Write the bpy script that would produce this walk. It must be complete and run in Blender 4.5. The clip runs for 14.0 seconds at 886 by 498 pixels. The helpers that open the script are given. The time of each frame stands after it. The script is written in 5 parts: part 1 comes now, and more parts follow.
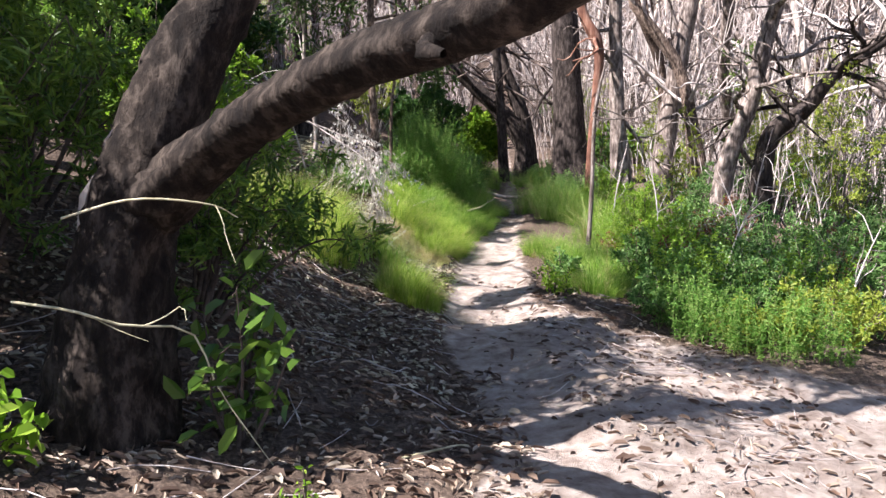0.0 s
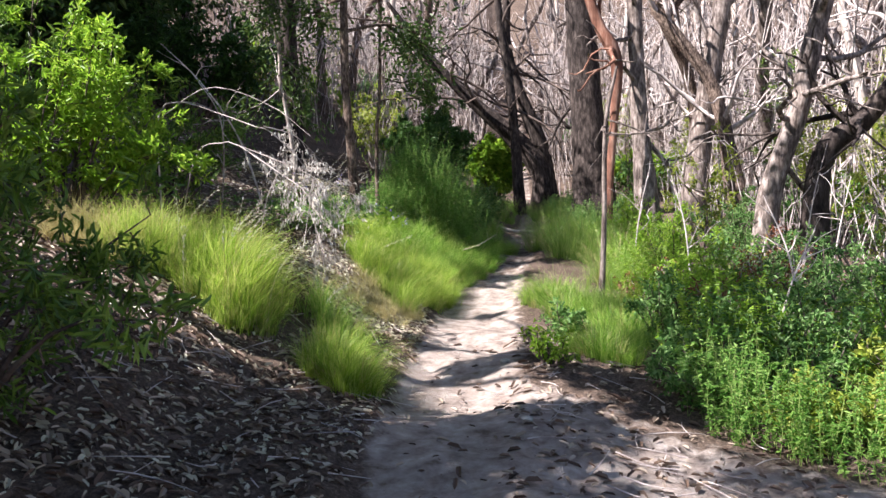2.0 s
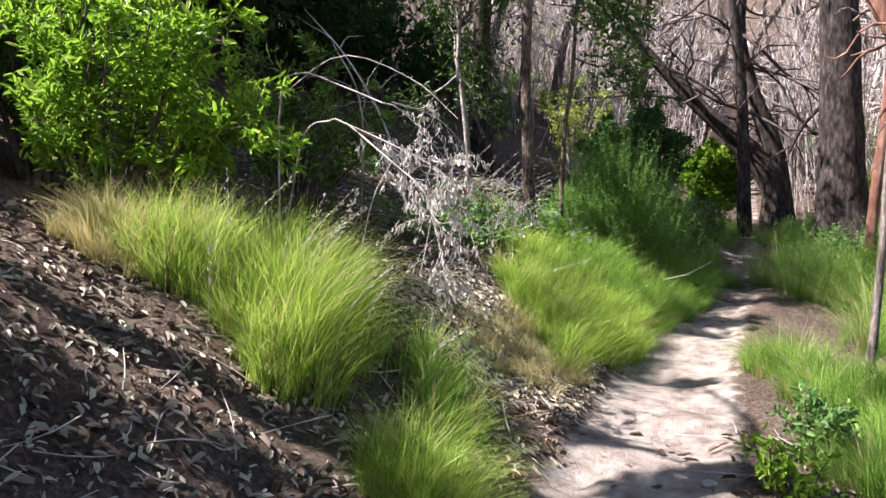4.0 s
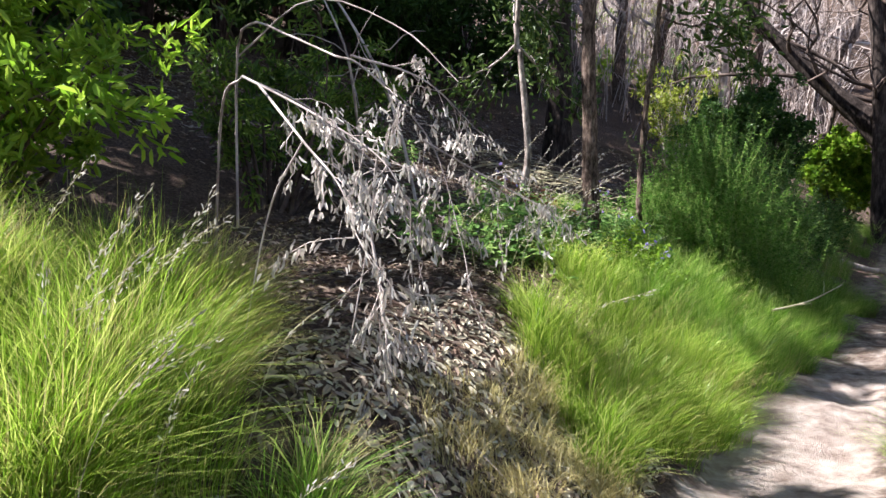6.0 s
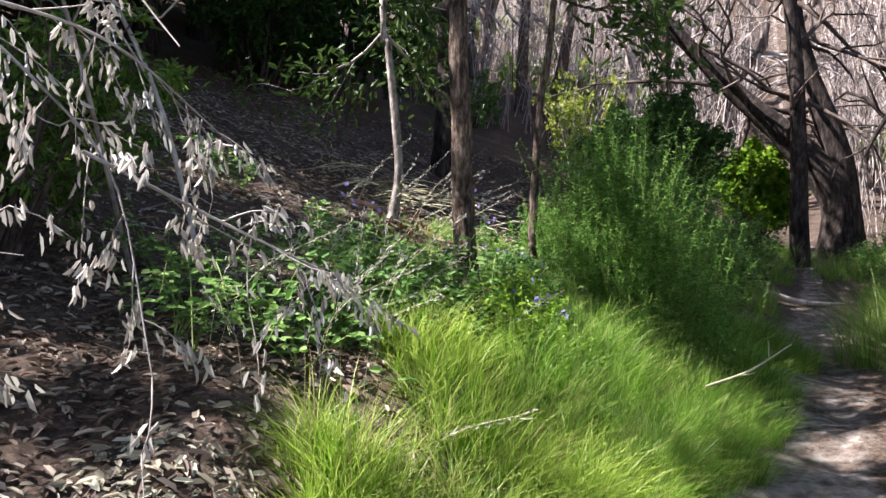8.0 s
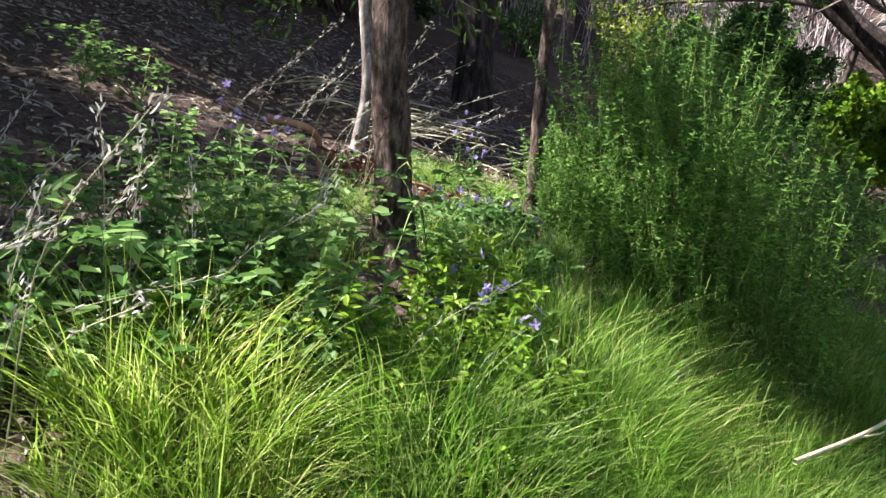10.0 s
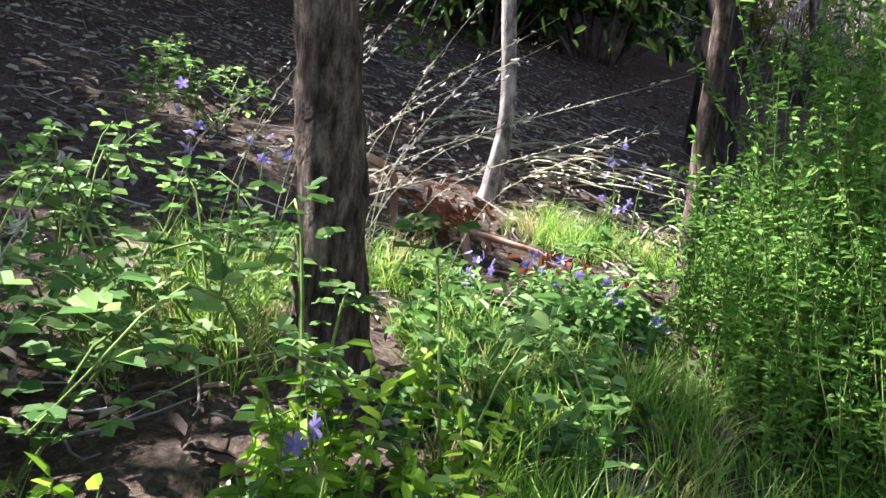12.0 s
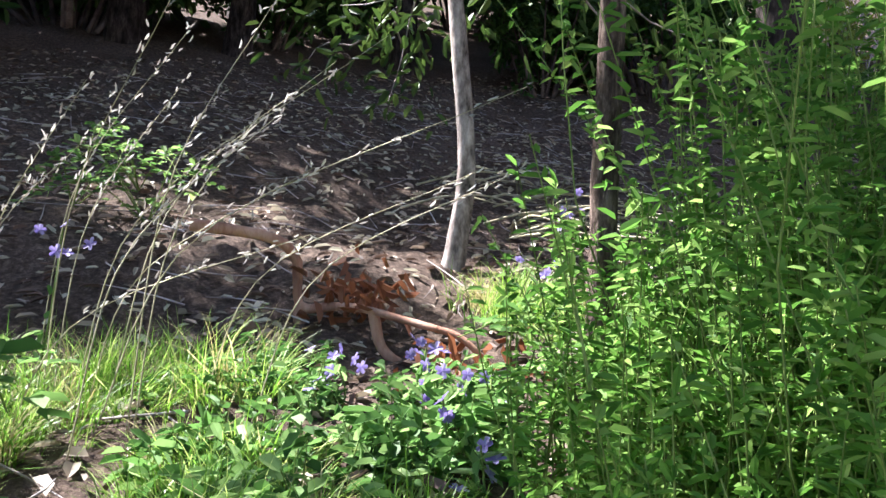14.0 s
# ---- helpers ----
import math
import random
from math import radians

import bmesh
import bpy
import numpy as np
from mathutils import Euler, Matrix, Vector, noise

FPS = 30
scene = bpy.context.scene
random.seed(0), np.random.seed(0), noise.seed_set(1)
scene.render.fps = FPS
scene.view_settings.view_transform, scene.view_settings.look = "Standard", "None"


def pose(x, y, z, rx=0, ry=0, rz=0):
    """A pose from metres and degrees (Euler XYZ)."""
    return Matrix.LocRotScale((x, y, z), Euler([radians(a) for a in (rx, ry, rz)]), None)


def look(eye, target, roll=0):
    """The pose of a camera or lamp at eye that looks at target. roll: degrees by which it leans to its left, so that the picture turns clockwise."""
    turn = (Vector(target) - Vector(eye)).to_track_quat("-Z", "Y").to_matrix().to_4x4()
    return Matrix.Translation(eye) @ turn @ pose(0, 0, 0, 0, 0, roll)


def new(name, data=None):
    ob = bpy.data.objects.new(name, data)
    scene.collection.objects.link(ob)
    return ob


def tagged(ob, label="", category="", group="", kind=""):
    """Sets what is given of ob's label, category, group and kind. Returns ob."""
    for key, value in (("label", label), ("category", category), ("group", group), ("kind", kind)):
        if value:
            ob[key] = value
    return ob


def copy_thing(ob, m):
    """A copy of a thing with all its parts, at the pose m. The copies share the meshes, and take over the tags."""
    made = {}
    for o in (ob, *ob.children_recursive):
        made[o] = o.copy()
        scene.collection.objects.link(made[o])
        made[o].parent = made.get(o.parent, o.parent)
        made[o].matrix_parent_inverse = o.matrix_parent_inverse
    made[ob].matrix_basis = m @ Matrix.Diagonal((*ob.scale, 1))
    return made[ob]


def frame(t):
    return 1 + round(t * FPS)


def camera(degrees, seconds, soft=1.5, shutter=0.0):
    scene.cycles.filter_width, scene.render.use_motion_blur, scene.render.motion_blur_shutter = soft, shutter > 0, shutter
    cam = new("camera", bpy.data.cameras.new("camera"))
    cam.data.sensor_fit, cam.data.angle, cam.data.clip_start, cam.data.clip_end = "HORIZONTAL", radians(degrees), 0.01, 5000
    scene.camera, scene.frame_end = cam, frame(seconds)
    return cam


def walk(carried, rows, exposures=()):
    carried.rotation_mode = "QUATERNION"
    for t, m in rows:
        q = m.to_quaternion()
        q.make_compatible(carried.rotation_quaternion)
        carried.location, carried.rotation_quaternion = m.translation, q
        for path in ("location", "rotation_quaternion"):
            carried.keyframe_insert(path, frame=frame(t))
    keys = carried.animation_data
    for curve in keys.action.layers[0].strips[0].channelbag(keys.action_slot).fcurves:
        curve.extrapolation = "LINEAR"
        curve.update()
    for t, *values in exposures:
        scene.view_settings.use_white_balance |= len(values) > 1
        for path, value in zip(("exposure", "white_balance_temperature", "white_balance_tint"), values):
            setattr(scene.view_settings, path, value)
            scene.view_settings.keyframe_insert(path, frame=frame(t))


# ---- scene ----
cam = camera(58.3, 14.0)
PATH = [
    (0, (0.013, -0.139, 1.532), (-0.001, 1.855, 1.388), -0.0),
    (0.5, (0.135, 0.388, 1.501), (0.12, 2.382, 1.342), 1.1),
    (1, (0.281, 0.913, 1.506), (0.253, 2.906, 1.336), 1.1),
    (1.5, (0.521, 1.453, 1.53), (0.455, 3.449, 1.416), 1.7),
    (2, (0.7, 2.053, 1.543), (0.594, 4.049, 1.488), -1.3),
    (2.5, (0.831, 2.655, 1.596), (0.631, 4.643, 1.505), -1.1),
    (3, (0.818, 3.156, 1.591), (0.547, 5.138, 1.595), 2.8),
    (3.5, (0.825, 3.869, 1.615), (0.389, 5.821, 1.621), 2.9),
    (3.7, (0.767, 4.151, 1.612), (0.252, 6.083, 1.59), 2.5),
    (5.8, (0.743, 6.619, 1.802), (-0.114, 8.426, 1.746), 2.9),
    (6, (0.698, 6.843, 1.792), (-0.16, 8.649, 1.727), 2.9),
    (6.5, (0.634, 7.443, 1.871), (-0.226, 9.248, 1.812), 2.5),
    (7, (0.574, 7.977, 1.956), (-0.231, 9.807, 1.907), 2.4),
    (7.5, (0.493, 8.491, 1.993), (-0.174, 10.376, 1.974), 2.5),
    (8, (0.401, 8.951, 2.041), (-0.259, 10.839, 2.015), 2.6),
    (8.5, (0.296, 9.506, 2.016), (-0.363, 11.395, 1.998), 1.8),
    (9, (0.283, 10.07, 2.006), (-0.428, 11.937, 1.917), 3.7),
    (9.2, (0.28, 10.306, 2.039), (-0.456, 12.159, 1.884), 4.2),
    (11.3, (0.215, 12.553, 2.044), (-0.84, 14.247, 1.912), 3.9),
    (11.5, (0.193, 12.695, 2.043), (-0.969, 14.317, 1.903), 5.4),
    (12, (0.15, 13.092, 2.116), (-1.238, 14.53, 2.023), 7.2),
    (12.5, (0.149, 13.393, 2.187), (-1.276, 14.796, 2.199), 5.3),
    (13, (0.209, 13.643, 2.215), (-1.255, 15.005, 2.225), 4.5),
    (13.5, (0.231, 13.866, 2.248), (-1.277, 15.179, 2.275), 3.5),
    (14, (0.206, 14.095, 2.22), (-1.385, 15.306, 2.263), 2.4),
]
walk(cam, [(t, look(eye, target, roll)) for t, eye, target, roll in PATH], [(0, 1.72, 6330, 13), (9, 1.75, 6260, 12), (11.5, 2.18, 6150, 12), (12.5, 2.42, 6050, 13), (14, 2.5, 6050, 13)])

# ---- light ----
SUN_FROM = Vector((-0.93 * math.cos(radians(49)), -0.36 * math.cos(radians(49)), math.sin(radians(49)))).normalized()
world = bpy.data.worlds.new("sky")
scene.world = world
world.use_nodes = True
sky = world.node_tree.nodes.new("ShaderNodeTexSky")
sky.sky_type, sky.sun_disc = "NISHITA", False
sky.sun_elevation, sky.sun_rotation = radians(49), math.atan2(-0.93, -0.36) % (2 * math.pi)
world.node_tree.links.new(sky.outputs[0], world.node_tree.nodes["Background"].inputs[0])
world.node_tree.nodes["Background"].inputs[1].default_value = 0.06
sun = new("sun", bpy.data.lights.new("sun", "SUN"))
sun.data.energy, sun.data.angle, sun.data.color = 5.0, radians(0.6), (1.0, 0.95, 0.89)
sun.matrix_basis = look((0, 0, 20), Vector((0, 0, 20)) - SUN_FROM)


# ---- ground form ----
PROFILE_Y = [-20, 0, 4, 6, 8, 8.7, 10.5, 12.2, 15.4, 21, 24, 27, 45, 60, 90]
PROFILE_Z = [-0.6, 0.05, 0.15, 0.22, 0.29, 0.37, 0.5, 0.65, 0.97, 1.4, 1.95, 2.4, 8, 18, 42]
TRAIL_Y = [-20, 0, 3, 6, 8, 10, 12, 14, 16, 19, 24, 40]
TRAIL_X = [0.5, 0.6, 0.5, 0.35, 0.4, 0.5, 0.6, 0.85, 1.15, 1.45, 1.9, 2.5]
LOW_D, LOW_H = [0, 1, 1.5, 2.5, 4, 8, 20, 60], [0, 0.26, 0.55, 1.1, 1.7, 3.0, 7.5, 24]
HIGH_D, HIGH_H = [0, 0.3, 0.62, 0.95, 1.3, 2, 2.85, 4.5, 8, 20, 60], [0, 0.08, 0.25, 0.56, 0.76, 0.86, 0.93, 1.4, 2.6, 7.5, 24]


def smooth(a, b, v):
    u = np.clip((v - a) / (b - a), 0, 1)
    return u * u * (3 - 2 * u)


def trail_d(x, y):
    return np.asarray(x, float) - np.interp(y, TRAIL_Y, TRAIL_X)


def ground_z(x, y):
    x, y = np.asarray(x, float), np.asarray(y, float)
    z, d = np.interp(y, PROFILE_Y, PROFILE_Z), trail_d(x, y)
    left = np.maximum(-d - 0.35, 0)
    flat = 0.1 * left + 0.018 * np.minimum(left, 8) ** 2
    low, high = np.interp(left, LOW_D, LOW_H), np.interp(left, HIGH_D, HIGH_H)
    k1, k2 = smooth(3.0, 7.0, y), smooth(8.0, 9.8, y)
    z = z + (flat * (1 - k1) + low * k1) * (1 - k2) + high * k2
    right = np.maximum(d - 0.5, 0)
    z = z - 0.1 * np.minimum(right, 4) * smooth(0, 1, right) * (1 - smooth(12, 18, y)) + 0.12 * np.maximum(right - 14, 0)
    z = z - 0.05 * (1 - smooth(0.2, 0.55, np.abs(d))) * smooth(2, 5, y)
    tread = (1 - smooth(0.3, 0.7, np.abs(d))) * smooth(5, 7, y)
    z = z + tread * 0.022 * np.sin(y * 5.3 + 0.8 * np.sin(x * 3)) * np.sin(y * 1.7 + 1)
    return z + 0.03 * np.sin(x * 2.3 + 1.0) * np.cos(y * 1.9) + 0.015 * np.sin(x * 6.1 + y * 4.7)


def gz(x, y):
    return float(ground_z(x, y))


# ---- mesh tools ----
def fast_mesh(name, verts, quads, mat=None, shade=True):
    verts, quads = np.asarray(verts, np.float32), np.asarray(quads, np.int32)
    me = bpy.data.meshes.new(name)
    k = quads.shape[1]
    me.vertices.add(len(verts))
    me.vertices.foreach_set("co", verts.ravel())
    me.loops.add(quads.size)
    me.loops.foreach_set("vertex_index", quads.ravel())
    me.polygons.add(len(quads))
    me.polygons.foreach_set("loop_start", np.arange(0, quads.size, k, dtype=np.int32))
    me.polygons.foreach_set("use_smooth", np.full(len(quads), shade))
    me.update(calc_edges=True)
    me.validate()
    if mat:
        me.materials.append(mat)
    return me


def part(name, me, parent, label=""):
    ob = new(name, me)
    ob.parent = parent
    if label:
        ob["label"] = label
    return ob


def thing(name, at, label, category, group="", kind=""):
    ob = new(name)
    ob.location = at
    return tagged(ob, label, category, group, kind)


def curve_points(pts, n):
    """n points along a smooth line through pts."""
    p = np.asarray(pts, float)
    if len(p) == 2:
        return p[0] + np.linspace(0, 1, n)[:, None] * (p[1] - p[0])
    p = np.vstack([2 * p[0] - p[1], p, 2 * p[-1] - p[-2]])
    u = np.linspace(0, len(p) - 3 - 1e-6, n)
    i = u.astype(int)
    f = (u - i)[:, None]
    a, b, c, d = p[i], p[i + 1], p[i + 2], p[i + 3]
    return 0.5 * (2 * b + (c - a) * f + (2 * a - 5 * b + 4 * c - d) * f ** 2 + (3 * b - a - 3 * c + d) * f ** 3)


def tube(pts, radii, n=8, sides=8, rough=0.0, rng=None):
    """Verts and quads of a tapered limb through pts."""
    c = curve_points(pts, n)
    r = np.interp(np.linspace(0, 1, n), np.linspace(0, 1, len(radii)), radii)
    tan = np.gradient(c, axis=0)
    tan /= np.linalg.norm(tan, axis=1)[:, None] + 1e-9
    ref = np.array([0.31, 0.87, 0.38]) if abs(tan[0] @ np.array([0, 0, 1.0])) > 0.5 else np.array([0, 0, 1.0])
    s = np.cross(tan, ref)
    s /= np.linalg.norm(s, axis=1)[:, None] + 1e-9
    t2 = np.cross(tan, s)
    a = np.linspace(0, 2 * np.pi, sides, endpoint=False)
    rr = r[:, None] * np.ones(sides)
    if rough and rng is not None:
        lobes = 1 + rough * (np.sin(3 * a + rng.uniform(0, 6)) * 0.5 + np.sin(5 * a + rng.uniform(0, 6)) * 0.35)
        rr = rr * lobes * (1 + rough * rng.normal(0, 0.45, rr.shape))
    v = c[:, None, :] + rr[..., None] * (np.cos(a)[None, :, None] * s[:, None, :] + np.sin(a)[None, :, None] * t2[:, None, :])
    i, j = np.meshgrid(np.arange(n - 1), np.arange(sides), indexing="ij")
    j2 = (j + 1) % sides
    q = np.stack([i * sides + j, i * sides + j2, (i + 1) * sides + j2, (i + 1) * sides + j], -1).reshape(-1, 4)
    return v.reshape(-1, 3), q


class Pile:
    """Collects verts and quads for one mesh."""
    def __init__(self):
        self.v, self.q, self.n = [], [], 0

    def add(self, vq):
        v, q = vq
        self.v.append(v)
        self.q.append(q + self.n)
        self.n += len(v)

    def mesh(self, name, mat, shade=True):
        return fast_mesh(name, np.vstack(self.v), np.vstack(self.q), mat, shade)


def unit(v):
    return v / (np.linalg.norm(v, axis=-1, keepdims=True) + 1e-9)


def leaf_set(base, along, up, length, width, fold=0.25, droop=0.15, peak=0.45):
    """Folded leaves, two quads each: base (N,3), along and up (N,3), length and width (N,)."""
    n = len(base)
    along = unit(along)
    side = unit(np.cross(along, up))
    nor = np.cross(side, along)
    L, W = np.broadcast_to(length, n)[:, None], np.broadcast_to(width, n)[:, None]
    tip = base + along * L - nor * L * droop
    m1 = base + along * L * peak * 0.55
    m2 = base + along * L * min(0.9, peak * 1.6) - nor * L * droop * 0.5
    lift = nor * W * fold
    v = np.stack([base, m1 + side * W * 0.42 + lift, m2 + side * W * 0.42 + lift, tip, m2 - side * W * 0.42 + lift, m1 - side * W * 0.42 + lift], 1)
    k = np.arange(n)[:, None] * 6
    q = np.concatenate([k + np.array([0, 1, 2, 3]), k + np.array([0, 3, 4, 5])])
    return v.reshape(-1, 3), q


def blade_set(base, lean, height, width, bend, rng):
    """Curved grass blades, three quads each."""
    n = len(base)
    lean = unit(np.c_[lean, np.zeros(n)])
    side = np.c_[-lean[:, 1], lean[:, 0], np.zeros(n)]
    turn = rng.uniform(-1, 1, (n, 1))
    side = unit(side + lean * turn)
    H, W, B = height[:, None], width[:, None], bend[:, None]
    rows = []
    for f, w in ((0, 1.0), (0.4, 0.85), (0.75, 0.55), (1.0, 0.06)):
        c = base + np.array([0, 0, 1.0]) * H * (f - 0.32 * B * f * f) + lean * H * B * f * f
        rows += [c - side * W * w, c + side * W * w]
    v = np.stack(rows, 1)
    k = np.arange(n)[:, None] * 8
    q = np.concatenate([k + np.array([i, i + 1, i + 3, i + 2]) for i in (0, 2, 4)])
    return v.reshape(-1, 3), q


# ---- materials ----
def nodes_of(name):
    mat = bpy.data.materials.new(name)
    mat.use_nodes = True
    nt = mat.node_tree
    nt.nodes.clear()
    return mat, nt, nt.nodes.new("ShaderNodeOutputMaterial")


def ramp_node(nt, stops):
    r = nt.nodes.new("ShaderNodeValToRGB")
    e = r.color_ramp.elements
    while len(e) < len(stops):
        e.new(0.5)
    for k, (p, c) in zip(e, stops):
        k.position, k.color = p, (*c, 1)
    return r


def noise_node(nt, scale, detail=4, rough=0.6, stretch=None):
    co = nt.nodes.new("ShaderNodeTexCoord")
    n = nt.nodes.new("ShaderNodeTexNoise")
    n.inputs["Scale"].default_value, n.inputs["Detail"].default_value, n.inputs["Roughness"].default_value = scale, detail, rough
    if stretch:
        m = nt.nodes.new("ShaderNodeMapping")
        m.inputs["Scale"].default_value = stretch
        nt.links.new(co.outputs["Object"], m.inputs[0])
        nt.links.new(m.outputs[0], n.inputs[0])
    else:
        nt.links.new(co.outputs["Object"], n.inputs[0])
    return n


def leaf_mat(name, dark, mid, light, through_light=0.45, rough=0.5, gloss=0.35):
    """Thin leaf: islands differ in colour; part of the light passes through."""
    mat, nt, out = nodes_of(name)
    geo = nt.nodes.new("ShaderNodeNewGeometry")
    ramp = ramp_node(nt, [(0.0, dark), (0.5, mid), (1.0, light)])
    nt.links.new(geo.outputs["Random Per Island"], ramp.inputs[0])
    big = noise_node(nt, 1.3, 3)
    mix = nt.nodes.new("ShaderNodeMix")
    mix.data_type, mix.blend_type = "RGBA", "MULTIPLY"
    tone = ramp_node(nt, [(0.3, (0.72, 0.75, 0.7)), (0.7, (1.15, 1.1, 1.0))])
    nt.links.new(big.outputs[0], tone.inputs[0])
    mix.inputs[0].default_value = 1.0
    nt.links.new(ramp.outputs[0], mix.inputs[6])
    nt.links.new(tone.outputs[0], mix.inputs[7])
    p = nt.nodes.new("ShaderNodeBsdfPrincipled")
    p.inputs["Roughness"].default_value = rough
    p.inputs["Specular IOR Level"].default_value = gloss
    nt.links.new(mix.outputs[2], p.inputs["Base Color"])
    tr = nt.nodes.new("ShaderNodeBsdfTranslucent")
    nt.links.new(mix.outputs[2], tr.inputs[0])
    ms = nt.nodes.new("ShaderNodeMixShader")
    ms.inputs[0].default_value = through_light
    nt.links.new(p.outputs[0], ms.inputs[1])
    nt.links.new(tr.outputs[0], ms.inputs[2])
    nt.links.new(ms.outputs[0], out.inputs[0])
    return mat


def bark_mat(name, deep, mid, light, scale=9.0, stretch=(1, 1, 0.22), bump=0.6):
    mat, nt, out = nodes_of(name)
    fine = noise_node(nt, scale, 6, 0.7, stretch)
    patch = noise_node(nt, 2.1, 4, 0.6)
    ramp = ramp_node(nt, [(0.37, deep), (0.5, mid), (0.64, light)])
    nt.links.new(fine.outputs[0], ramp.inputs[0])
    tone = ramp_node(nt, [(0.35, (0.65, 0.63, 0.62)), (0.65, (1.2, 1.15, 1.1))])
    nt.links.new(patch.outputs[0], tone.inputs[0])
    mix = nt.nodes.new("ShaderNodeMix")
    mix.data_type, mix.blend_type = "RGBA", "MULTIPLY"
    mix.inputs[0].default_value = 1.0
    nt.links.new(ramp.outputs[0], mix.inputs[6])
    nt.links.new(tone.outputs[0], mix.inputs[7])
    p = nt.nodes.new("ShaderNodeBsdfPrincipled")
    p.inputs["Roughness"].default_value = 0.9
    p.inputs["Specular IOR Level"].default_value = 0.15
    nt.links.new(mix.outputs[2], p.inputs["Base Color"])
    b = nt.nodes.new("ShaderNodeBump")
    b.inputs["Strength"].default_value, b.inputs["Distance"].default_value = bump, 0.03
    nt.links.new(fine.outputs[0], b.inputs["Height"])
    nt.links.new(b.outputs[0], p.inputs["Normal"])
    nt.links.new(p.outputs[0], out.inputs[0])
    return mat


def ground_mat():
    """Dusty pale soil on the trail, dark humus and litter beside it; the mesh's "trail" layer tells them apart and
    darkens the far trail for shade.
    """
    mat, nt, out = nodes_of("forest_soil")
    at = nt.nodes.new("ShaderNodeAttribute")
    at.attribute_name = "trail"
    fine, mid, big = noise_node(nt, 34, 6, 0.75), noise_node(nt, 7, 5, 0.65), noise_node(nt, 1.4, 4)
    dust = ramp_node(nt, [(0.3, (0.19, 0.145, 0.125)), (0.46, (0.34, 0.28, 0.255)), (0.56, (0.42, 0.36, 0.33)), (0.7, (0.54, 0.48, 0.45))])
    hum = ramp_node(nt, [(0.32, (0.045, 0.033, 0.03)), (0.5, (0.12, 0.088, 0.072)), (0.64, (0.24, 0.18, 0.145)), (0.74, (0.36, 0.29, 0.24))])
    nt.links.new(mid.outputs[0], dust.inputs[0])
    nt.links.new(fine.outputs[0], hum.inputs[0])
    edge = nt.nodes.new("ShaderNodeMath")
    edge.operation = "ADD"
    wob = nt.nodes.new("ShaderNodeMath")
    wob.operation = "MULTIPLY_ADD"
    wob.inputs[1].default_value, wob.inputs[2].default_value = 1.6, -0.8
    nt.links.new(mid.outputs[0], wob.inputs[0])
    nt.links.new(at.outputs["Fac"], edge.inputs[0])
    nt.links.new(wob.outputs[0], edge.inputs[1])
    fac = ramp_node(nt, [(0.22, (0, 0, 0)), (0.78, (1, 1, 1))])
    nt.links.new(edge.outputs[0], fac.inputs[0])
    mix = nt.nodes.new("ShaderNodeMix")
    mix.data_type = "RGBA"
    nt.links.new(fac.outputs[0], mix.inputs[0])
    nt.links.new(hum.outputs[0], mix.inputs[6])
    nt.links.new(dust.outputs[0], mix.inputs[7])
    tone = ramp_node(nt, [(0.35, (0.78, 0.76, 0.74)), (0.65, (1.12, 1.1, 1.08))])
    nt.links.new(big.outputs[0], tone.inputs[0])
    mul = nt.nodes.new("ShaderNodeMix")
    mul.data_type, mul.blend_type = "RGBA", "MULTIPLY"
    mul.inputs[0].default_value = 1.0
    nt.links.new(mix.outputs[2], mul.inputs[6])
    nt.links.new(tone.outputs[0], mul.inputs[7])
    p = nt.nodes.new("ShaderNodeBsdfPrincipled")
    p.inputs["Roughness"].default_value = 0.95
    p.inputs["Specular IOR Level"].default_value = 0.1
    nt.links.new(mul.outputs[2], p.inputs["Base Color"])
    b = nt.nodes.new("ShaderNodeBump")
    b.inputs["Strength"].default_value, b.inputs["Distance"].default_value = 0.8, 0.05
    nt.links.new(fine.outputs[0], b.inputs["Height"])
    nt.links.new(b.outputs[0], p.inputs["Normal"])
    nt.links.new(p.outputs[0], out.inputs[0])
    return mat


M_SOIL = ground_mat()
M_GRASS = leaf_mat("fresh_grass", (0.07, 0.19, 0.018), (0.24, 0.46, 0.055), (0.58, 0.68, 0.24), 0.5, 0.4, 0.45)
# fresh grass made yellower and lighter: sunshine put into the lit tussocks' colour
M_GRASS_SUN = leaf_mat("sunlit_grass", (0.1, 0.21, 0.018), (0.3, 0.48, 0.05), (0.66, 0.7, 0.25), 0.5, 0.4, 0.45)
M_GRASS_DRY = leaf_mat("dry_grass", (0.36, 0.31, 0.13), (0.5, 0.44, 0.22), (0.62, 0.56, 0.34), 0.4, 0.6, 0.2)
M_WEED = leaf_mat("weed_leaf", (0.05, 0.125, 0.03), (0.135, 0.28, 0.075), (0.34, 0.5, 0.2), 0.45, 0.55, 0.3)
M_FEATHER = leaf_mat("feathery_weed_leaf", (0.07, 0.18, 0.03), (0.17, 0.35, 0.07), (0.36, 0.53, 0.16), 0.5, 0.6, 0.2)
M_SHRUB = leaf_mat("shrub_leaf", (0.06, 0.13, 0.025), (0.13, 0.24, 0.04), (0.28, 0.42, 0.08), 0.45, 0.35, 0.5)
# brighter shrub leaf: sunlight put into the colour of plants in the sun
M_BRIGHT = leaf_mat("sunlit_shrub_leaf", (0.14, 0.28, 0.02), (0.25, 0.43, 0.04), (0.4, 0.55, 0.08), 0.5)
M_YELLOW = leaf_mat("yellow_green_leaf", (0.2, 0.27, 0.03), (0.32, 0.4, 0.06), (0.45, 0.48, 0.12), 0.5)
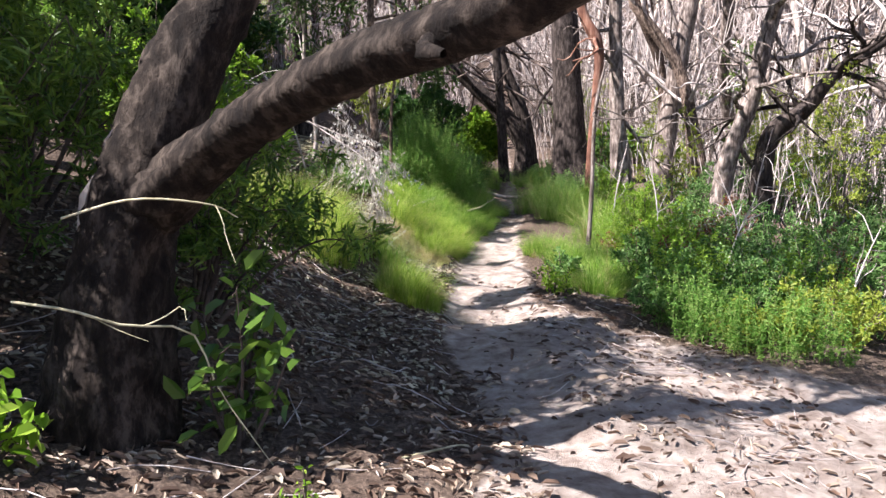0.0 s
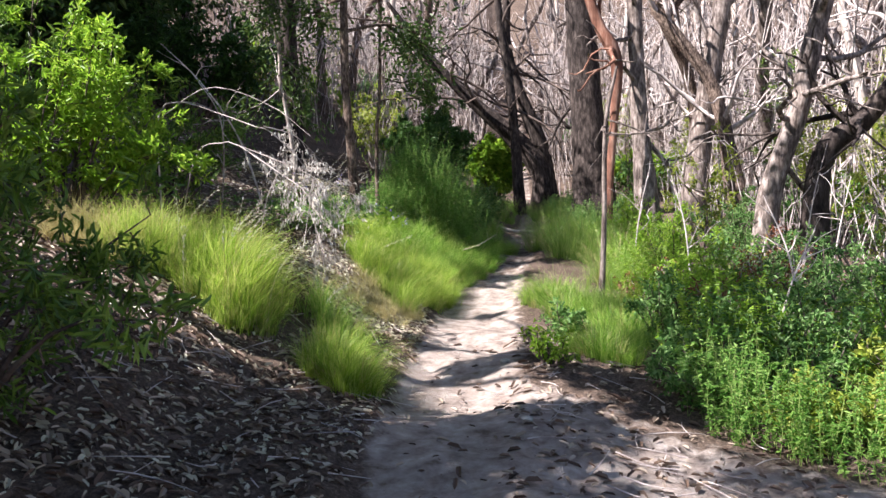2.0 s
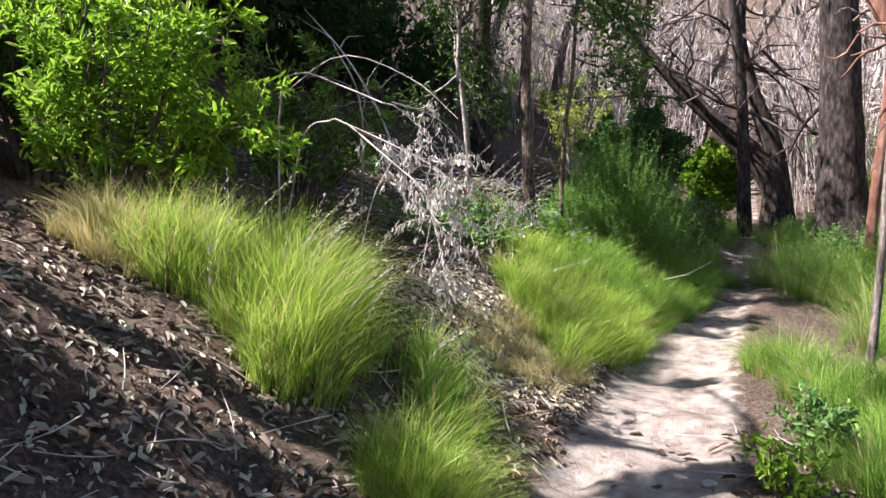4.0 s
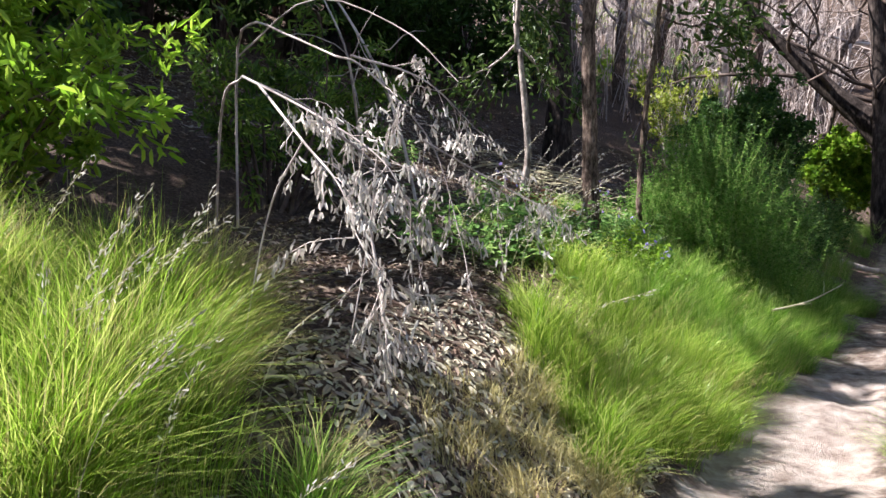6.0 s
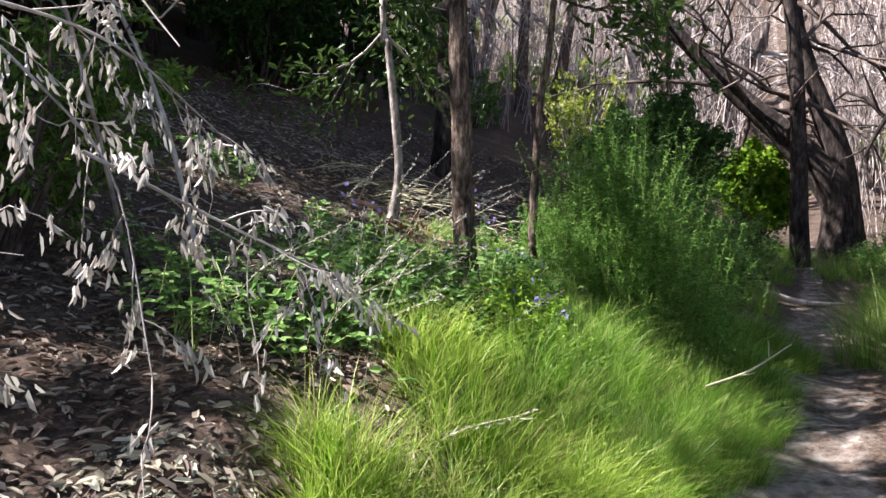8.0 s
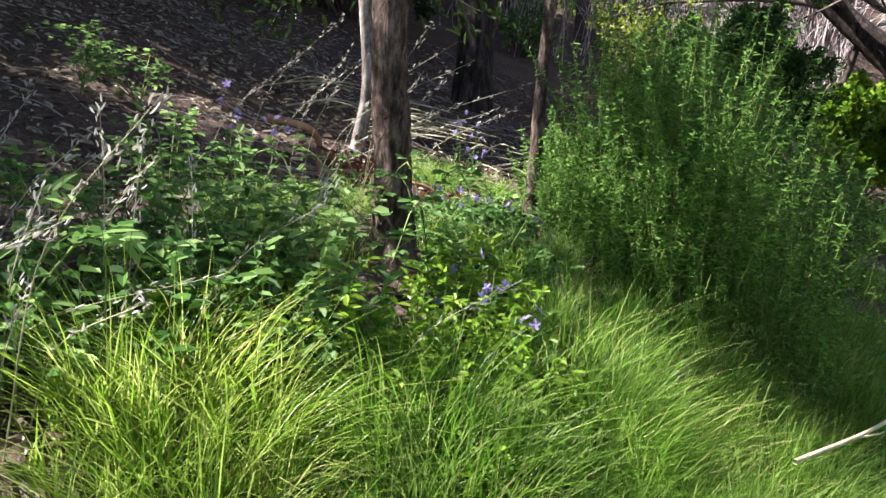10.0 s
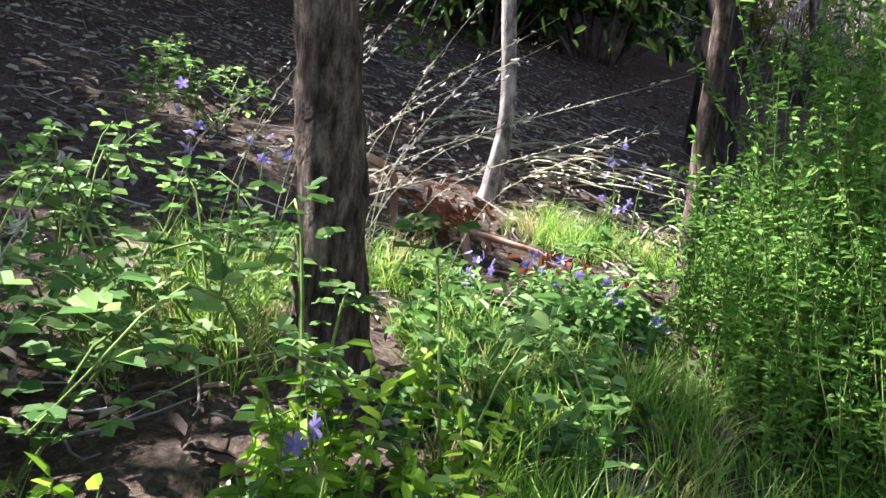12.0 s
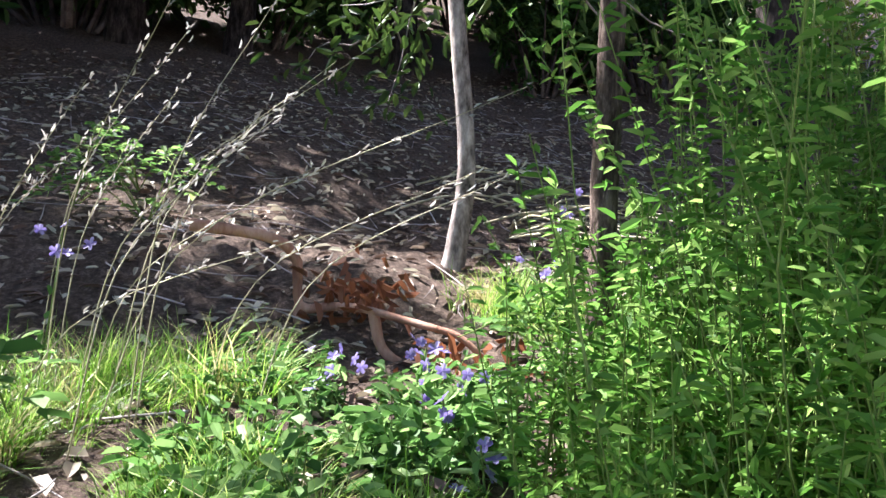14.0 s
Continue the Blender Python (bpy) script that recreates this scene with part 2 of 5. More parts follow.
# leaf colour kept dark, with the shade of dim bushes put into it
M_DARK = leaf_mat("shade_dark_leaf", (0.025, 0.07, 0.015), (0.05, 0.12, 0.025), (0.09, 0.18, 0.04), 0.3)
M_CANOPY = leaf_mat("canopy_leaf", (0.04, 0.08, 0.02), (0.07, 0.13, 0.03), (0.13, 0.2, 0.05), 0.25)
M_BRAMBLE = leaf_mat("bramble_leaf", (0.08, 0.19, 0.05), (0.17, 0.32, 0.09), (0.35, 0.5, 0.18), 0.45, 0.6, 0.25)
M_GREYLEAF = leaf_mat("withered_grey_leaf", (0.34, 0.3, 0.3), (0.58, 0.54, 0.55), (0.8, 0.77, 0.78), 0.25, 0.6, 0.3)
M_LITTER = leaf_mat("fallen_leaf", (0.06, 0.036, 0.03), (0.17, 0.11, 0.088), (0.54, 0.45, 0.39), 0.12, 0.6, 0.3)
M_BLEACHED = leaf_mat("bleached_leaf", (0.34, 0.29, 0.23), (0.54, 0.49, 0.4), (0.74, 0.7, 0.6), 0.2, 0.6, 0.3)
M_REDLEAF = leaf_mat("russet_dead_leaf", (0.10, 0.03, 0.02), (0.24, 0.085, 0.045), (0.42, 0.2, 0.11), 0.3)
M_PURPLE = leaf_mat("violet_petal", (0.17, 0.12, 0.42), (0.26, 0.2, 0.56), (0.42, 0.36, 0.7), 0.35)
M_BARK_DARK = bark_mat("dark_bark", (0.016, 0.012, 0.012), (0.045, 0.036, 0.034), (0.11, 0.09, 0.085), 14, (1, 1, 0.3), 1.0)
# dark bark made near-black: the arching tree's shade put into its colour
M_BARK_SHADED = bark_mat("shade_darkened_bark", (0.007, 0.005, 0.005), (0.02, 0.015, 0.013), (0.075, 0.06, 0.052), 11, (1, 1, 0.45), 1.0)
M_BARK_BROWN = bark_mat("flaky_brown_bark", (0.035, 0.024, 0.02), (0.13, 0.095, 0.08), (0.32, 0.25, 0.215), 34, (1, 1, 0.3), 1.0)
M_BARK_GREY = bark_mat("grey_bark", (0.06, 0.047, 0.044), (0.18, 0.148, 0.138), (0.4, 0.35, 0.335), 15, (1, 1, 0.28), 0.9)
M_BARK_PALE = bark_mat("pale_peeled_bark", (0.22, 0.18, 0.165), (0.46, 0.4, 0.375), (0.66, 0.6, 0.57), 10)
M_BARK_MOTTLED = bark_mat("mottled_pale_bark", (0.05, 0.04, 0.036), (0.3, 0.26, 0.245), (0.66, 0.6, 0.57), 10, (1, 1, 0.4), 0.5)
M_BARK_RED = bark_mat("red_smooth_bark", (0.12, 0.055, 0.04), (0.24, 0.12, 0.09), (0.4, 0.26, 0.21), 6)
M_TWIG = bark_mat("bare_twig", (0.26, 0.22, 0.22), (0.47, 0.42, 0.42), (0.66, 0.61, 0.61), 5, None, 0.0)
M_TWIG_DARK = bark_mat("dark_twig", (0.05, 0.04, 0.037), (0.11, 0.085, 0.078), (0.2, 0.16, 0.145), 5, None, 0.0)
M_PINKWOOD = bark_mat("peeled_pink_wood", (0.34, 0.17, 0.12), (0.52, 0.3, 0.22), (0.68, 0.46, 0.36), 9)
M_STRAW = bark_mat("straw_stalk", (0.34, 0.31, 0.2), (0.5, 0.47, 0.33), (0.66, 0.62, 0.48), 9, None, 0.0)
M_GREENSTEM = bark_mat("green_stem", (0.12, 0.18, 0.05), (0.2, 0.28, 0.08), (0.3, 0.38, 0.14), 9, None, 0.0)
M_STONE = bark_mat("pale_stone", (0.3, 0.28, 0.26), (0.44, 0.42, 0.4), (0.58, 0.56, 0.54), 14, None, 0.4)


# ---- ground ----
def build_ground():
    xs = np.unique(np.r_[np.linspace(-150, -14, 34), np.linspace(-14, -4, 40), np.linspace(-4, 5, 150), np.linspace(5, 20, 50), np.linspace(20, 150, 34)])
    ys = np.unique(np.r_[np.linspace(-60, -4, 26), np.linspace(-4, 18, 300), np.linspace(18, 50, 90), np.linspace(50, 160, 34)])
    X, Y = np.meshgrid(xs, ys)
    Z = ground_z(X, Y)
    rng = np.random.default_rng(5)
    near = np.exp(-np.maximum(np.hypot(X, Y - 8) - 9, 0) / 4)
    d = trail_d(X, Y)
    Z = Z + near * rng.normal(0, 0.006, Z.shape) * (0.6 + smooth(0.3, 0.7, np.abs(d)))
    lump = np.sin(X * 7.3 + 1.7 * np.sin(Y * 3.1)) * np.sin(Y * 6.1 + 1.3 * np.sin(X * 4.3)) + 0.6 * np.sin(X * 15 + Y * 11) * np.sin(Y * 14 - X * 9)
    Z = Z + near * 0.011 * lump
    v = np.stack([X, Y, Z], -1).reshape(-1, 3)
    nx, ny = len(xs), len(ys)
    i, j = np.meshgrid(np.arange(ny - 1), np.arange(nx - 1), indexing="ij")
    q = np.stack([i * nx + j, i * nx + j + 1, (i + 1) * nx + j + 1, (i + 1) * nx + j], -1).reshape(-1, 4)
    me = fast_mesh("ground", v, q, M_SOIL)
    # both widths pinch beyond y 18, painting the far trail dark for shade
    half_l = np.interp(Y, [-20, 2, 3.2, 4, 5.5, 6.5, 7.5, 18, 22, 40], [1.2, 0.9, 0.4, 0.16, 0.18, 0.36, 0.42, 0.35, 0.15, 0.1])
    half_r = np.interp(Y, [-20, 3, 6, 7, 8.2, 18, 22, 40], [4.5, 4.2, 3.0, 1.5, 0.55, 0.35, 0.15, 0.1])
    w = np.where(d < 0, -d / half_l, d / half_r)
    mask = 1 - smooth(0.75, 1.3, w)
    # shade of the far trail put into the mask: dust fades towards humus
    mask = mask * (1 - 0.55 * smooth(12.8, 14.5, Y))
    layer = me.attributes.new("trail", "FLOAT", "POINT")
    layer.data.foreach_set("value", mask.ravel().astype(np.float32))
    tagged(new("ground", me), "pale dusty trail, far end darkened for shade, through dark leaf-strewn forest soil", "ground", kind="structure")


build_ground()


# ---- growing tools ----
def rand_dir(rng, n, up=0.0):
    v = rng.normal(0, 1, (n, 3))
    v[:, 2] += up
    return unit(v)


def twig_fan(rng, start, heading, length, radius, kids, pile, ends, spread=0.7, droop=0.0, sides=4, levels=1):
    """A crooked branch with side twigs; ends takes points along the outer twigs with their directions."""
    start, heading = np.asarray(start, float), unit(np.asarray(heading, float))
    side = unit(rng.normal(0, 1, 3))
    p = [start]
    for f in (0.35, 0.7, 1.0):
        p.append(start + heading * length * f + side * length * 0.09 * rng.normal() + np.array([0, 0, -droop * length * f * f]) + rng.normal(0, 0.03, 3) * length)
    c = curve_points(p, 7)
    pile.add(tube(p, [radius, radius * 0.75, radius * 0.3], 6, sides))
    for k in range(2, 7):
        ends.append((c[k], c[k] - c[k - 1]))
    for _ in range(kids):
        f = rng.integers(2, 6)
        h = unit(heading + spread * rng.normal(0, 1, 3))
        if levels > 0:
            twig_fan(rng, c[f], h, length * rng.uniform(0.4, 0.65), radius * 0.5, max(2, kids - 2), pile, ends, spread, droop, 3, levels - 1)


def leaves_on(rng, ends, n, length, width, spread, up=0.5, hang=0.0, fold=0.25, peak=0.45):
    """n leaves along the twigs' ends."""
    at = np.array([e[0] for e in ends])
    hd = unit(np.array([e[1] for e in ends]))
    k = rng.integers(0, len(at), n)
    base = at[k] + rng.normal(0, spread, (n, 3))
    along = hd[k] * 0.7 + rng.normal(0, 0.6, (n, 3)) + np.array([0, 0, -hang])
    ups = rng.normal(0, 0.6, (n, 3)) + np.array([0, 0, up])
    return leaf_set(base, along, ups, rng.uniform(0.6, 1.2, n) * length, rng.uniform(0.7, 1.15, n) * width, fold, 0.15, peak)


def shrub(seed, name, at, size, stems, leaves, leaf, mat, label, category="shrub", group="", wood=None, hang=0.0, levels=1, lean=(0, 0), sink=0.06):
    """A many-stemmed shrub: woody stems from the root, leafy twigs at their outer half."""
    rng = np.random.default_rng(seed)
    x, y = at
    root = thing(name, (x, y, gz(x, y) - sink), label, category, group)
    wood_pile, ends = Pile(), []
    sx, sy, sz = size
    for _ in range(stems):
        a = rng.uniform(0, 2 * np.pi)
        r = math.sqrt(rng.uniform(0.02, 1))
        goal = np.array([math.cos(a) * r * sx + lean[0], math.sin(a) * r * sy + lean[1], sz * (1 - 0.45 * r * r) * rng.uniform(0.6, 1.05)])
        s0 = np.array([goal[0] * 0.18, goal[1] * 0.18, 0.0])
        mid = s0 * 0.5 + goal * 0.5 + np.array([0, 0, 0.08 * sz]) + rng.normal(0, 0.05, 3) * sz
        wood_pile.add(tube([s0, mid, goal], [0.011 + 0.006 * sz, 0.008, 0.003], 7, 5))
        for f in (0.35, 0.5, 0.62, 0.75, 0.88, 1.0):
            c = (s0 * (1 - f) ** 2 + 2 * mid * f * (1 - f) + goal * f * f)
            twig_fan(rng, c, rand_dir(rng, 1, 0.35)[0] + 0.5 * unit(goal - s0), 0.2 * (sx + sy + sz) / 3 * rng.uniform(0.6, 1.2), 0.005, 2, wood_pile, ends, 0.8, 0.1, 3, levels)
    part("woody_stem", wood_pile.mesh("woody_stem", wood or M_TWIG_DARK), root)
    p = Pile()
    p.add(leaves_on(rng, ends, leaves, leaf[0], leaf[1], leaf[0] * 0.35, hang=hang))
    part("foliage", p.mesh("foliage", mat, False), root)
    return root


def tree(seed, name, line, radii, label, mat, group="", limbs=0, limb_len=1.2, limb_from=0.35, twigs=3, leaves=0, leaf=(0.07, 0.02), leaf_mat_=None, sides=12, rough=0.08, steps=22, twig_mat=None, aim=None):
    """A tree along a centre line (world points, the first at the foot), with limbs and, if asked, a leafy crown."""
    rng = np.random.default_rng(seed)
    foot = np.array(line[0], float)
    root = thing(name, tuple(foot), label, "tree", group)
    p = Pile()
    rel = [np.array(q, float) - foot for q in line]
    rel[0] = rel[0] - np.array([0, 0, 0.15])
    flare = [radii[0] * 1.35] + list(radii)
    p.add(tube(rel, flare, steps, sides, rough, rng))
    part("trunk", p.mesh("trunk", mat), root)
    c = curve_points(rel, 40)
    r = np.interp(np.linspace(0, 1, 40), np.linspace(0, 1, len(radii)), radii)
    ends = []
    if limbs:
        for _ in range(limbs):
            w = Pile()
            k = int(rng.uniform(limb_from, 0.97) * 39)
            h = rand_dir(rng, 1, 0.5)[0]
            if aim is not None:
                h = unit(h + np.asarray(aim, float))
            twig_fan(rng, c[k], h, limb_len * rng.uniform(0.6, 1.3), min(r[k] * 0.55, 0.05), twigs, w, ends, 0.7, 0.05, 5)
            part("limb", w.mesh("limb", twig_mat or mat), root)
    if leaves and ends:
        q = Pile()
        q.add(leaves_on(rng, ends, leaves, leaf[0], leaf[1], limb_len * 0.16, hang=0.2))
        part("crown", q.mesh("crown", leaf_mat_ or M_CANOPY, False), root)
    return root


def grass_patch(seed, name, spots, label, mat=M_GRASS, height=0.4, per=900, spread=0.35, sweep=(0.4, -0.2), group="", kind="", dry=0.0):
    """Long grass growing from round spots (x, y, r); blades arch outwards and with the sweep."""
    rng = np.random.default_rng(seed)
    x0, y0 = spots[0][0], spots[0][1]
    root = thing(name, (x0, y0, gz(x0, y0) - 0.02), label, "grass", group, kind)
    org = np.array(root.location)
    for share, m, nm in ((1 - dry, mat, "blade_mass"), (dry, M_GRASS_DRY, "dry_blade_mass")):
        if share <= 0:
            continue
        bases, leans, hs = [], [], []
        for x, y, r in spots:
            n = int(1.5 * per * share * max(r / 0.35, 0.3) ** 1.6)
            tufts = max(n // 22, 6)
            a, q = rng.uniform(0, 2 * np.pi, tufts), rng.uniform(0, 1, tufts) ** 0.62
            out = np.c_[np.cos(a), np.sin(a)] * q[:, None]
            lean = out * 0.6 + np.array(sweep) + rng.normal(0, spread * 1.3, (tufts, 2))
            tall = height * (1.15 - 0.5 * q ** 2) * rng.uniform(0.5, 1.2, tufts)
            k = rng.integers(0, tufts, n)
            xy = np.array([x, y]) + out[k] * r + rng.normal(0, 0.022, (n, 2))
            bases.append(np.c_[xy, ground_z(xy[:, 0], xy[:, 1]) - 0.02])
            leans.append(lean[k] + rng.normal(0, spread, (n, 2)))
            hs.append(tall[k] * rng.uniform(0.55, 1.25, n))
        b, l, h = np.vstack(bases) - org, np.vstack(leans), np.concatenate(hs)
        n = len(b)
        p = Pile()
        p.add(blade_set(b, l, h, rng.uniform(0.001, 0.0027, n), np.clip(rng.normal(0.72, 0.3, n), 0.05, 1.3), rng))
        ob = part(nm, p.mesh(nm, m, True), root)
        ob["kind"] = "stuff"
    return root


def tilt_line(foot, top, wob, seed):
    """A slightly crooked line from foot to top."""
    rng = np.random.default_rng(seed)
    foot, top = np.array(foot, float), np.array(top, float)
    return [foot] + [foot + (top - foot) * f + rng.normal(0, wob, 3) for f in (0.22, 0.45, 0.7)] + [top]


# ---- the leaning tree that arches over the trail ----
def arching_tree():
    rng = np.random.default_rng(11)
    root = thing("leaning_tree", (-1.5, 3.75, gz(-1.5, 3.75)), "old tree forked low, bark darkened for shade, one limb arching over the trail", "tree")
    o = np.array(root.location)
    p = Pile()
    trunk = [np.array(q) for q in ((-1.66, 3.7, 0.1), (-1.62, 3.7, 0.75), (-1.56, 3.72, 1.25), (-1.47, 3.74, 1.6), (-1.37, 3.76, 1.9), (-1.22, 3.8, 2.25), (-1.04, 3.88, 2.65), (-0.8, 4.0, 3.6), (-0.9, 4.2, 5.6))]
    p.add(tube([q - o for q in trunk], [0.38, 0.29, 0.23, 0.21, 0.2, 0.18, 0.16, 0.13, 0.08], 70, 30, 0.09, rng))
    part("trunk", p.mesh("trunk", M_BARK_SHADED), root)
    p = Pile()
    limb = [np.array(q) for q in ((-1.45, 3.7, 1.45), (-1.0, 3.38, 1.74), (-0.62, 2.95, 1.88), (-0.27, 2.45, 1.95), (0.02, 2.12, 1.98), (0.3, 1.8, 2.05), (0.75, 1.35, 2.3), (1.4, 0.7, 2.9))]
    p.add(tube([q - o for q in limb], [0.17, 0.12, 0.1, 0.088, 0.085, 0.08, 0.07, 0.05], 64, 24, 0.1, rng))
    part("limb", p.mesh("limb", M_BARK_SHADED), root, "thick limb with cracked bark, darkened for shade")
    p = Pile()
    p.add(tube([np.array(q) - o for q in ((-0.03, 2.1, 1.95), (-0.05, 1.98, 1.9), (0.0, 1.9, 1.88))], [0.034, 0.026, 0.012], 6, 10, 0.2, rng))
    part("stub", p.mesh("stub", M_BARK_SHADED), root, "broken branch stub")
    # pale sheet of bark hanging from the trunk's sunny side
    p = Pile()
    p.add(leaf_set(np.array([[-1.55, 3.64, 1.86], [-1.66, 3.62, 1.62]]) - o, np.array([[-0.25, 0.0, -1.0], [-0.3, 0.02, -1.0]]), np.array([[-0.7, -0.7, 0], [-0.7, -0.7, 0.0]]), np.array([0.4, 0.5]), np.array([0.1, 0.09]), 0.3))
    part("peeling_bark", p.mesh("peeling_bark", M_BARK_PALE, False), root, "pale peeling bark sheet")
    for k, (a, h, n) in enumerate((((-0.98, 3.9, 2.9), (-0.6, -0.2, 0.8), 1.6), ((-0.8, 4.0, 3.8), (0.3, 0.6, 0.9), 1.8), ((-0.85, 4.15, 5.0), (-0.8, 0.3, 0.6), 1.7), ((-1.15, 3.83, 2.4), (-0.9, 0.4, 0.7), 1.5), ((0.75, 1.35, 2.3), (0.7, 0.3, 0.9), 1.0), ((1.4, 0.7, 2.9), (0.8, -0.4, 0.8), 1.3))):
        w, ends = Pile(), []
        twig_fan(rng, np.array(a) - o, h, n, 0.035, 4, w, ends, 0.7, 0.05, 5)
        br = part("branch", w.mesh("branch", M_BARK_SHADED), root)
        q = Pile()
        q.add(leaves_on(rng, ends, 1500 if k < 4 else 250, 0.1, 0.026, 0.16, hang=0.25))
        part("foliage", q.mesh("foliage", M_SHRUB, False), br)


arching_tree()


def dead_twig(seed, name, line, r, label, mat=M_TWIG, kids=2, group="", kid_len=0.3):
    rng = np.random.default_rng(seed)
    o = np.array(line[0], float)
    root = thing(name, tuple(o), label, "branch", group)
    p, ends = Pile(), []
    rel = [np.array(q, float) - o for q in line]
    p.add(tube(rel, [r, r * 0.8, r * 0.35], 14, 6))
    c = curve_points(rel, 12)
    part("wood", p.mesh("wood", mat), root)
    for _ in range(kids):
        k = rng.integers(3, 10)
        w = Pile()
        twig_fan(rng, c[k], unit(c[k] - c[k - 1]) + rng.normal(0, 0.5, 3), kid_len * rng.uniform(0.5, 1.2), r * 0.5, 1, w, ends, 0.5, 0.1, 4, 0)
        part("side_twig", w.mesh("side_twig", mat), root)
    return root


dead_twig(21, "dead_vine", [(-1.9, 3.3, 1.05), (-1.62, 3.25, 1.02), (-1.4, 3.28, 0.95), (-1.15, 3.4, 0.9), (-1.05, 3.5, 0.6), (-0.82, 3.55, gz(-0.82, 3.55) + 0.01)], 0.007, "thin bare vine drooping from the tree to the soil", M_STRAW, 3)
dead_twig(22, "dead_vine", [(-1.62, 3.2, 1.42), (-1.3, 3.15, 1.5), (-1.0, 3.2, 1.48), (-0.9, 3.3, 1.42)], 0.006, "thin pale twig across the dark trunk", M_STRAW, 1)
dead_twig(23, "fallen_stick", [(-0.22, 3.75, gz(-0.22, 3.75) + 0.015), (-0.1, 3.82, gz(-0.1, 3.82) + 0.04), (0.05, 3.95, gz(0.05, 3.95) + 0.05), (0.12, 4.05, gz(0.12, 4.05) + 0.03)], 0.008, "short pale stick lying on dark litter", M_STRAW, 0)


# ---- leafy shrubs left of the trail ----
shrub(31, "willow_leaf_shrub", (-1.75, 5.2), (0.95, 0.95, 1.5), 18, 5200, (0.085, 0.02), M_SHRUB, "dense evergreen shrub with narrow glossy leaves", lean=(0.35, 0.0))
shrub(38, "tall_willow_shrub", (-4.6, 4.9), (1.2, 1.2, 3.8), 26, 9000, (0.12, 0.034), M_SHRUB, "tall evergreen shrub with narrow glossy leaves", levels=1)
shrub(32, "willow_leaf_shrub", (-2.9, 4.3), (1.1, 1.0, 3.0), 22, 8000, (0.09, 0.022), M_SHRUB, "tall evergreen shrub with narrow glossy leaves")
shrub(33, "willow_leaf_shrub", (-3.25, 5.9), (1.0, 1.0, 2.0), 16, 5000, (0.09, 0.024), M_SHRUB, "tall shrub, sunlit at its top, above the bank")
# added just outside the view to keep sun off the arching tree's trunk
shrub(30, "willow_leaf_shrub", (-2.85, 3.4), (0.55, 0.7, 3.1), 18, 7500, (0.1, 0.026), M_SHRUB, "unseen upright shrub added to shade the old trunk")
shrub(39, "willow_leaf_shrub", (-4.6, 9.9), (1.3, 1.1, 3.0), 24, 8500, (0.1, 0.028), M_SHRUB, "tall evergreen shrub, half in shade, on the bank")
shrub(40, "willow_leaf_shrub", (-3.5, 12.3), (1.0, 0.9, 1.9), 18, 4800, (0.09, 0.026), M_SHRUB, "dark leafy shrub at the shaded slope's foot")
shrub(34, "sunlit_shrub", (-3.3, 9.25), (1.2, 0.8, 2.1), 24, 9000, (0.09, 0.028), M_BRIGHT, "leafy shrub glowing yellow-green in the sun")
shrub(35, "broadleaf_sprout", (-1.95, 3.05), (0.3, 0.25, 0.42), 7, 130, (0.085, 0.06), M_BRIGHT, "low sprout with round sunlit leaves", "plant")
shrub(36, "broadleaf_sprout", (-1.05, 3.75), (0.34, 0.3, 0.95), 8, 110, (0.14, 0.072), M_SHRUB, "low broad-leaved plant at the tree's foot", "plant")
shrub(37, "small_weed", (-0.62, 3.1), (0.07, 0.07, 0.26), 4, 60, (0.035, 0.02), M_BRIGHT, "small leafy weed on bare soil", "plant")


# ---- grass on the bank ----
grass_patch(41, "grass_tussock", [(-1.5, 8.75, 0.5), (-1.9, 9.2, 0.55), (-1.3, 8.4, 0.3), (-2.2, 8.75, 0.45)], "thick sunlit grass tussock on the bank", mat=M_GRASS_SUN, height=0.5, per=2600, dry=0.12)
grass_patch(42, "grass_tussock", [(-0.42, 8.0, 0.3), (-0.3, 7.75, 0.2)], "small arching grass tussock beside the trail", mat=M_GRASS_SUN, height=0.42, per=2600, dry=0.1)
grass_patch(29, "grass_bank", [(0.02, 11.8, 0.32), (-0.3, 11.6, 0.38), (-0.1, 12.4, 0.42), (-0.5, 12.3, 0.42), (-0.75, 11.4, 0.25), (-0.9, 12.6, 0.3), (-0.3, 11.0, 0.24), (-0.08, 11.3, 0.24), (-0.55, 11.15, 0.25), (-0.2, 10.7, 0.16)], "yellow-green sunlit grass where the bank meets the trail", mat=M_GRASS_SUN, height=0.36, per=2000, sweep=(0.35, -0.35), dry=0.06)
grass_patch(43, "grass_bank", [(0.1, 13.1, 0.42), (-0.4, 13.1, 0.42), (0.3, 13.8, 0.4), (-0.2, 14.0, 0.45), (0.45, 14.6, 0.4), (0.0, 14.9, 0.45), (0.6, 15.6, 0.42), (0.2, 16.0, 0.5), (0.8, 17.0, 0.5)], "lush bright green grass along the trail's edge", height=0.36, per=2000, sweep=(0.35, -0.35), dry=0.04)
grass_patch(44, "grass_tussock", [(1.75, 9.3, 0.36), (2.1, 10.0, 0.45), (1.75, 10.8, 0.4), (2.3, 11.3, 0.5), (1.5, 11.6, 0.35)], "green grass tussock on the trail's outer edge", height=0.42, per=1700, sweep=(-0.2, -0.2), dry=0.1)
grass_patch(45, "tall_grass", [(2.2, 15.5, 0.5), (2.7, 16.5, 0.6), (2.0, 17.2, 0.5), (3.2, 15.0, 0.6), (2.6, 13.2, 0.5)], "tall pale-green grass beside the shaded trail", height=0.85, per=700, sweep=(0, 0), dry=0.15)

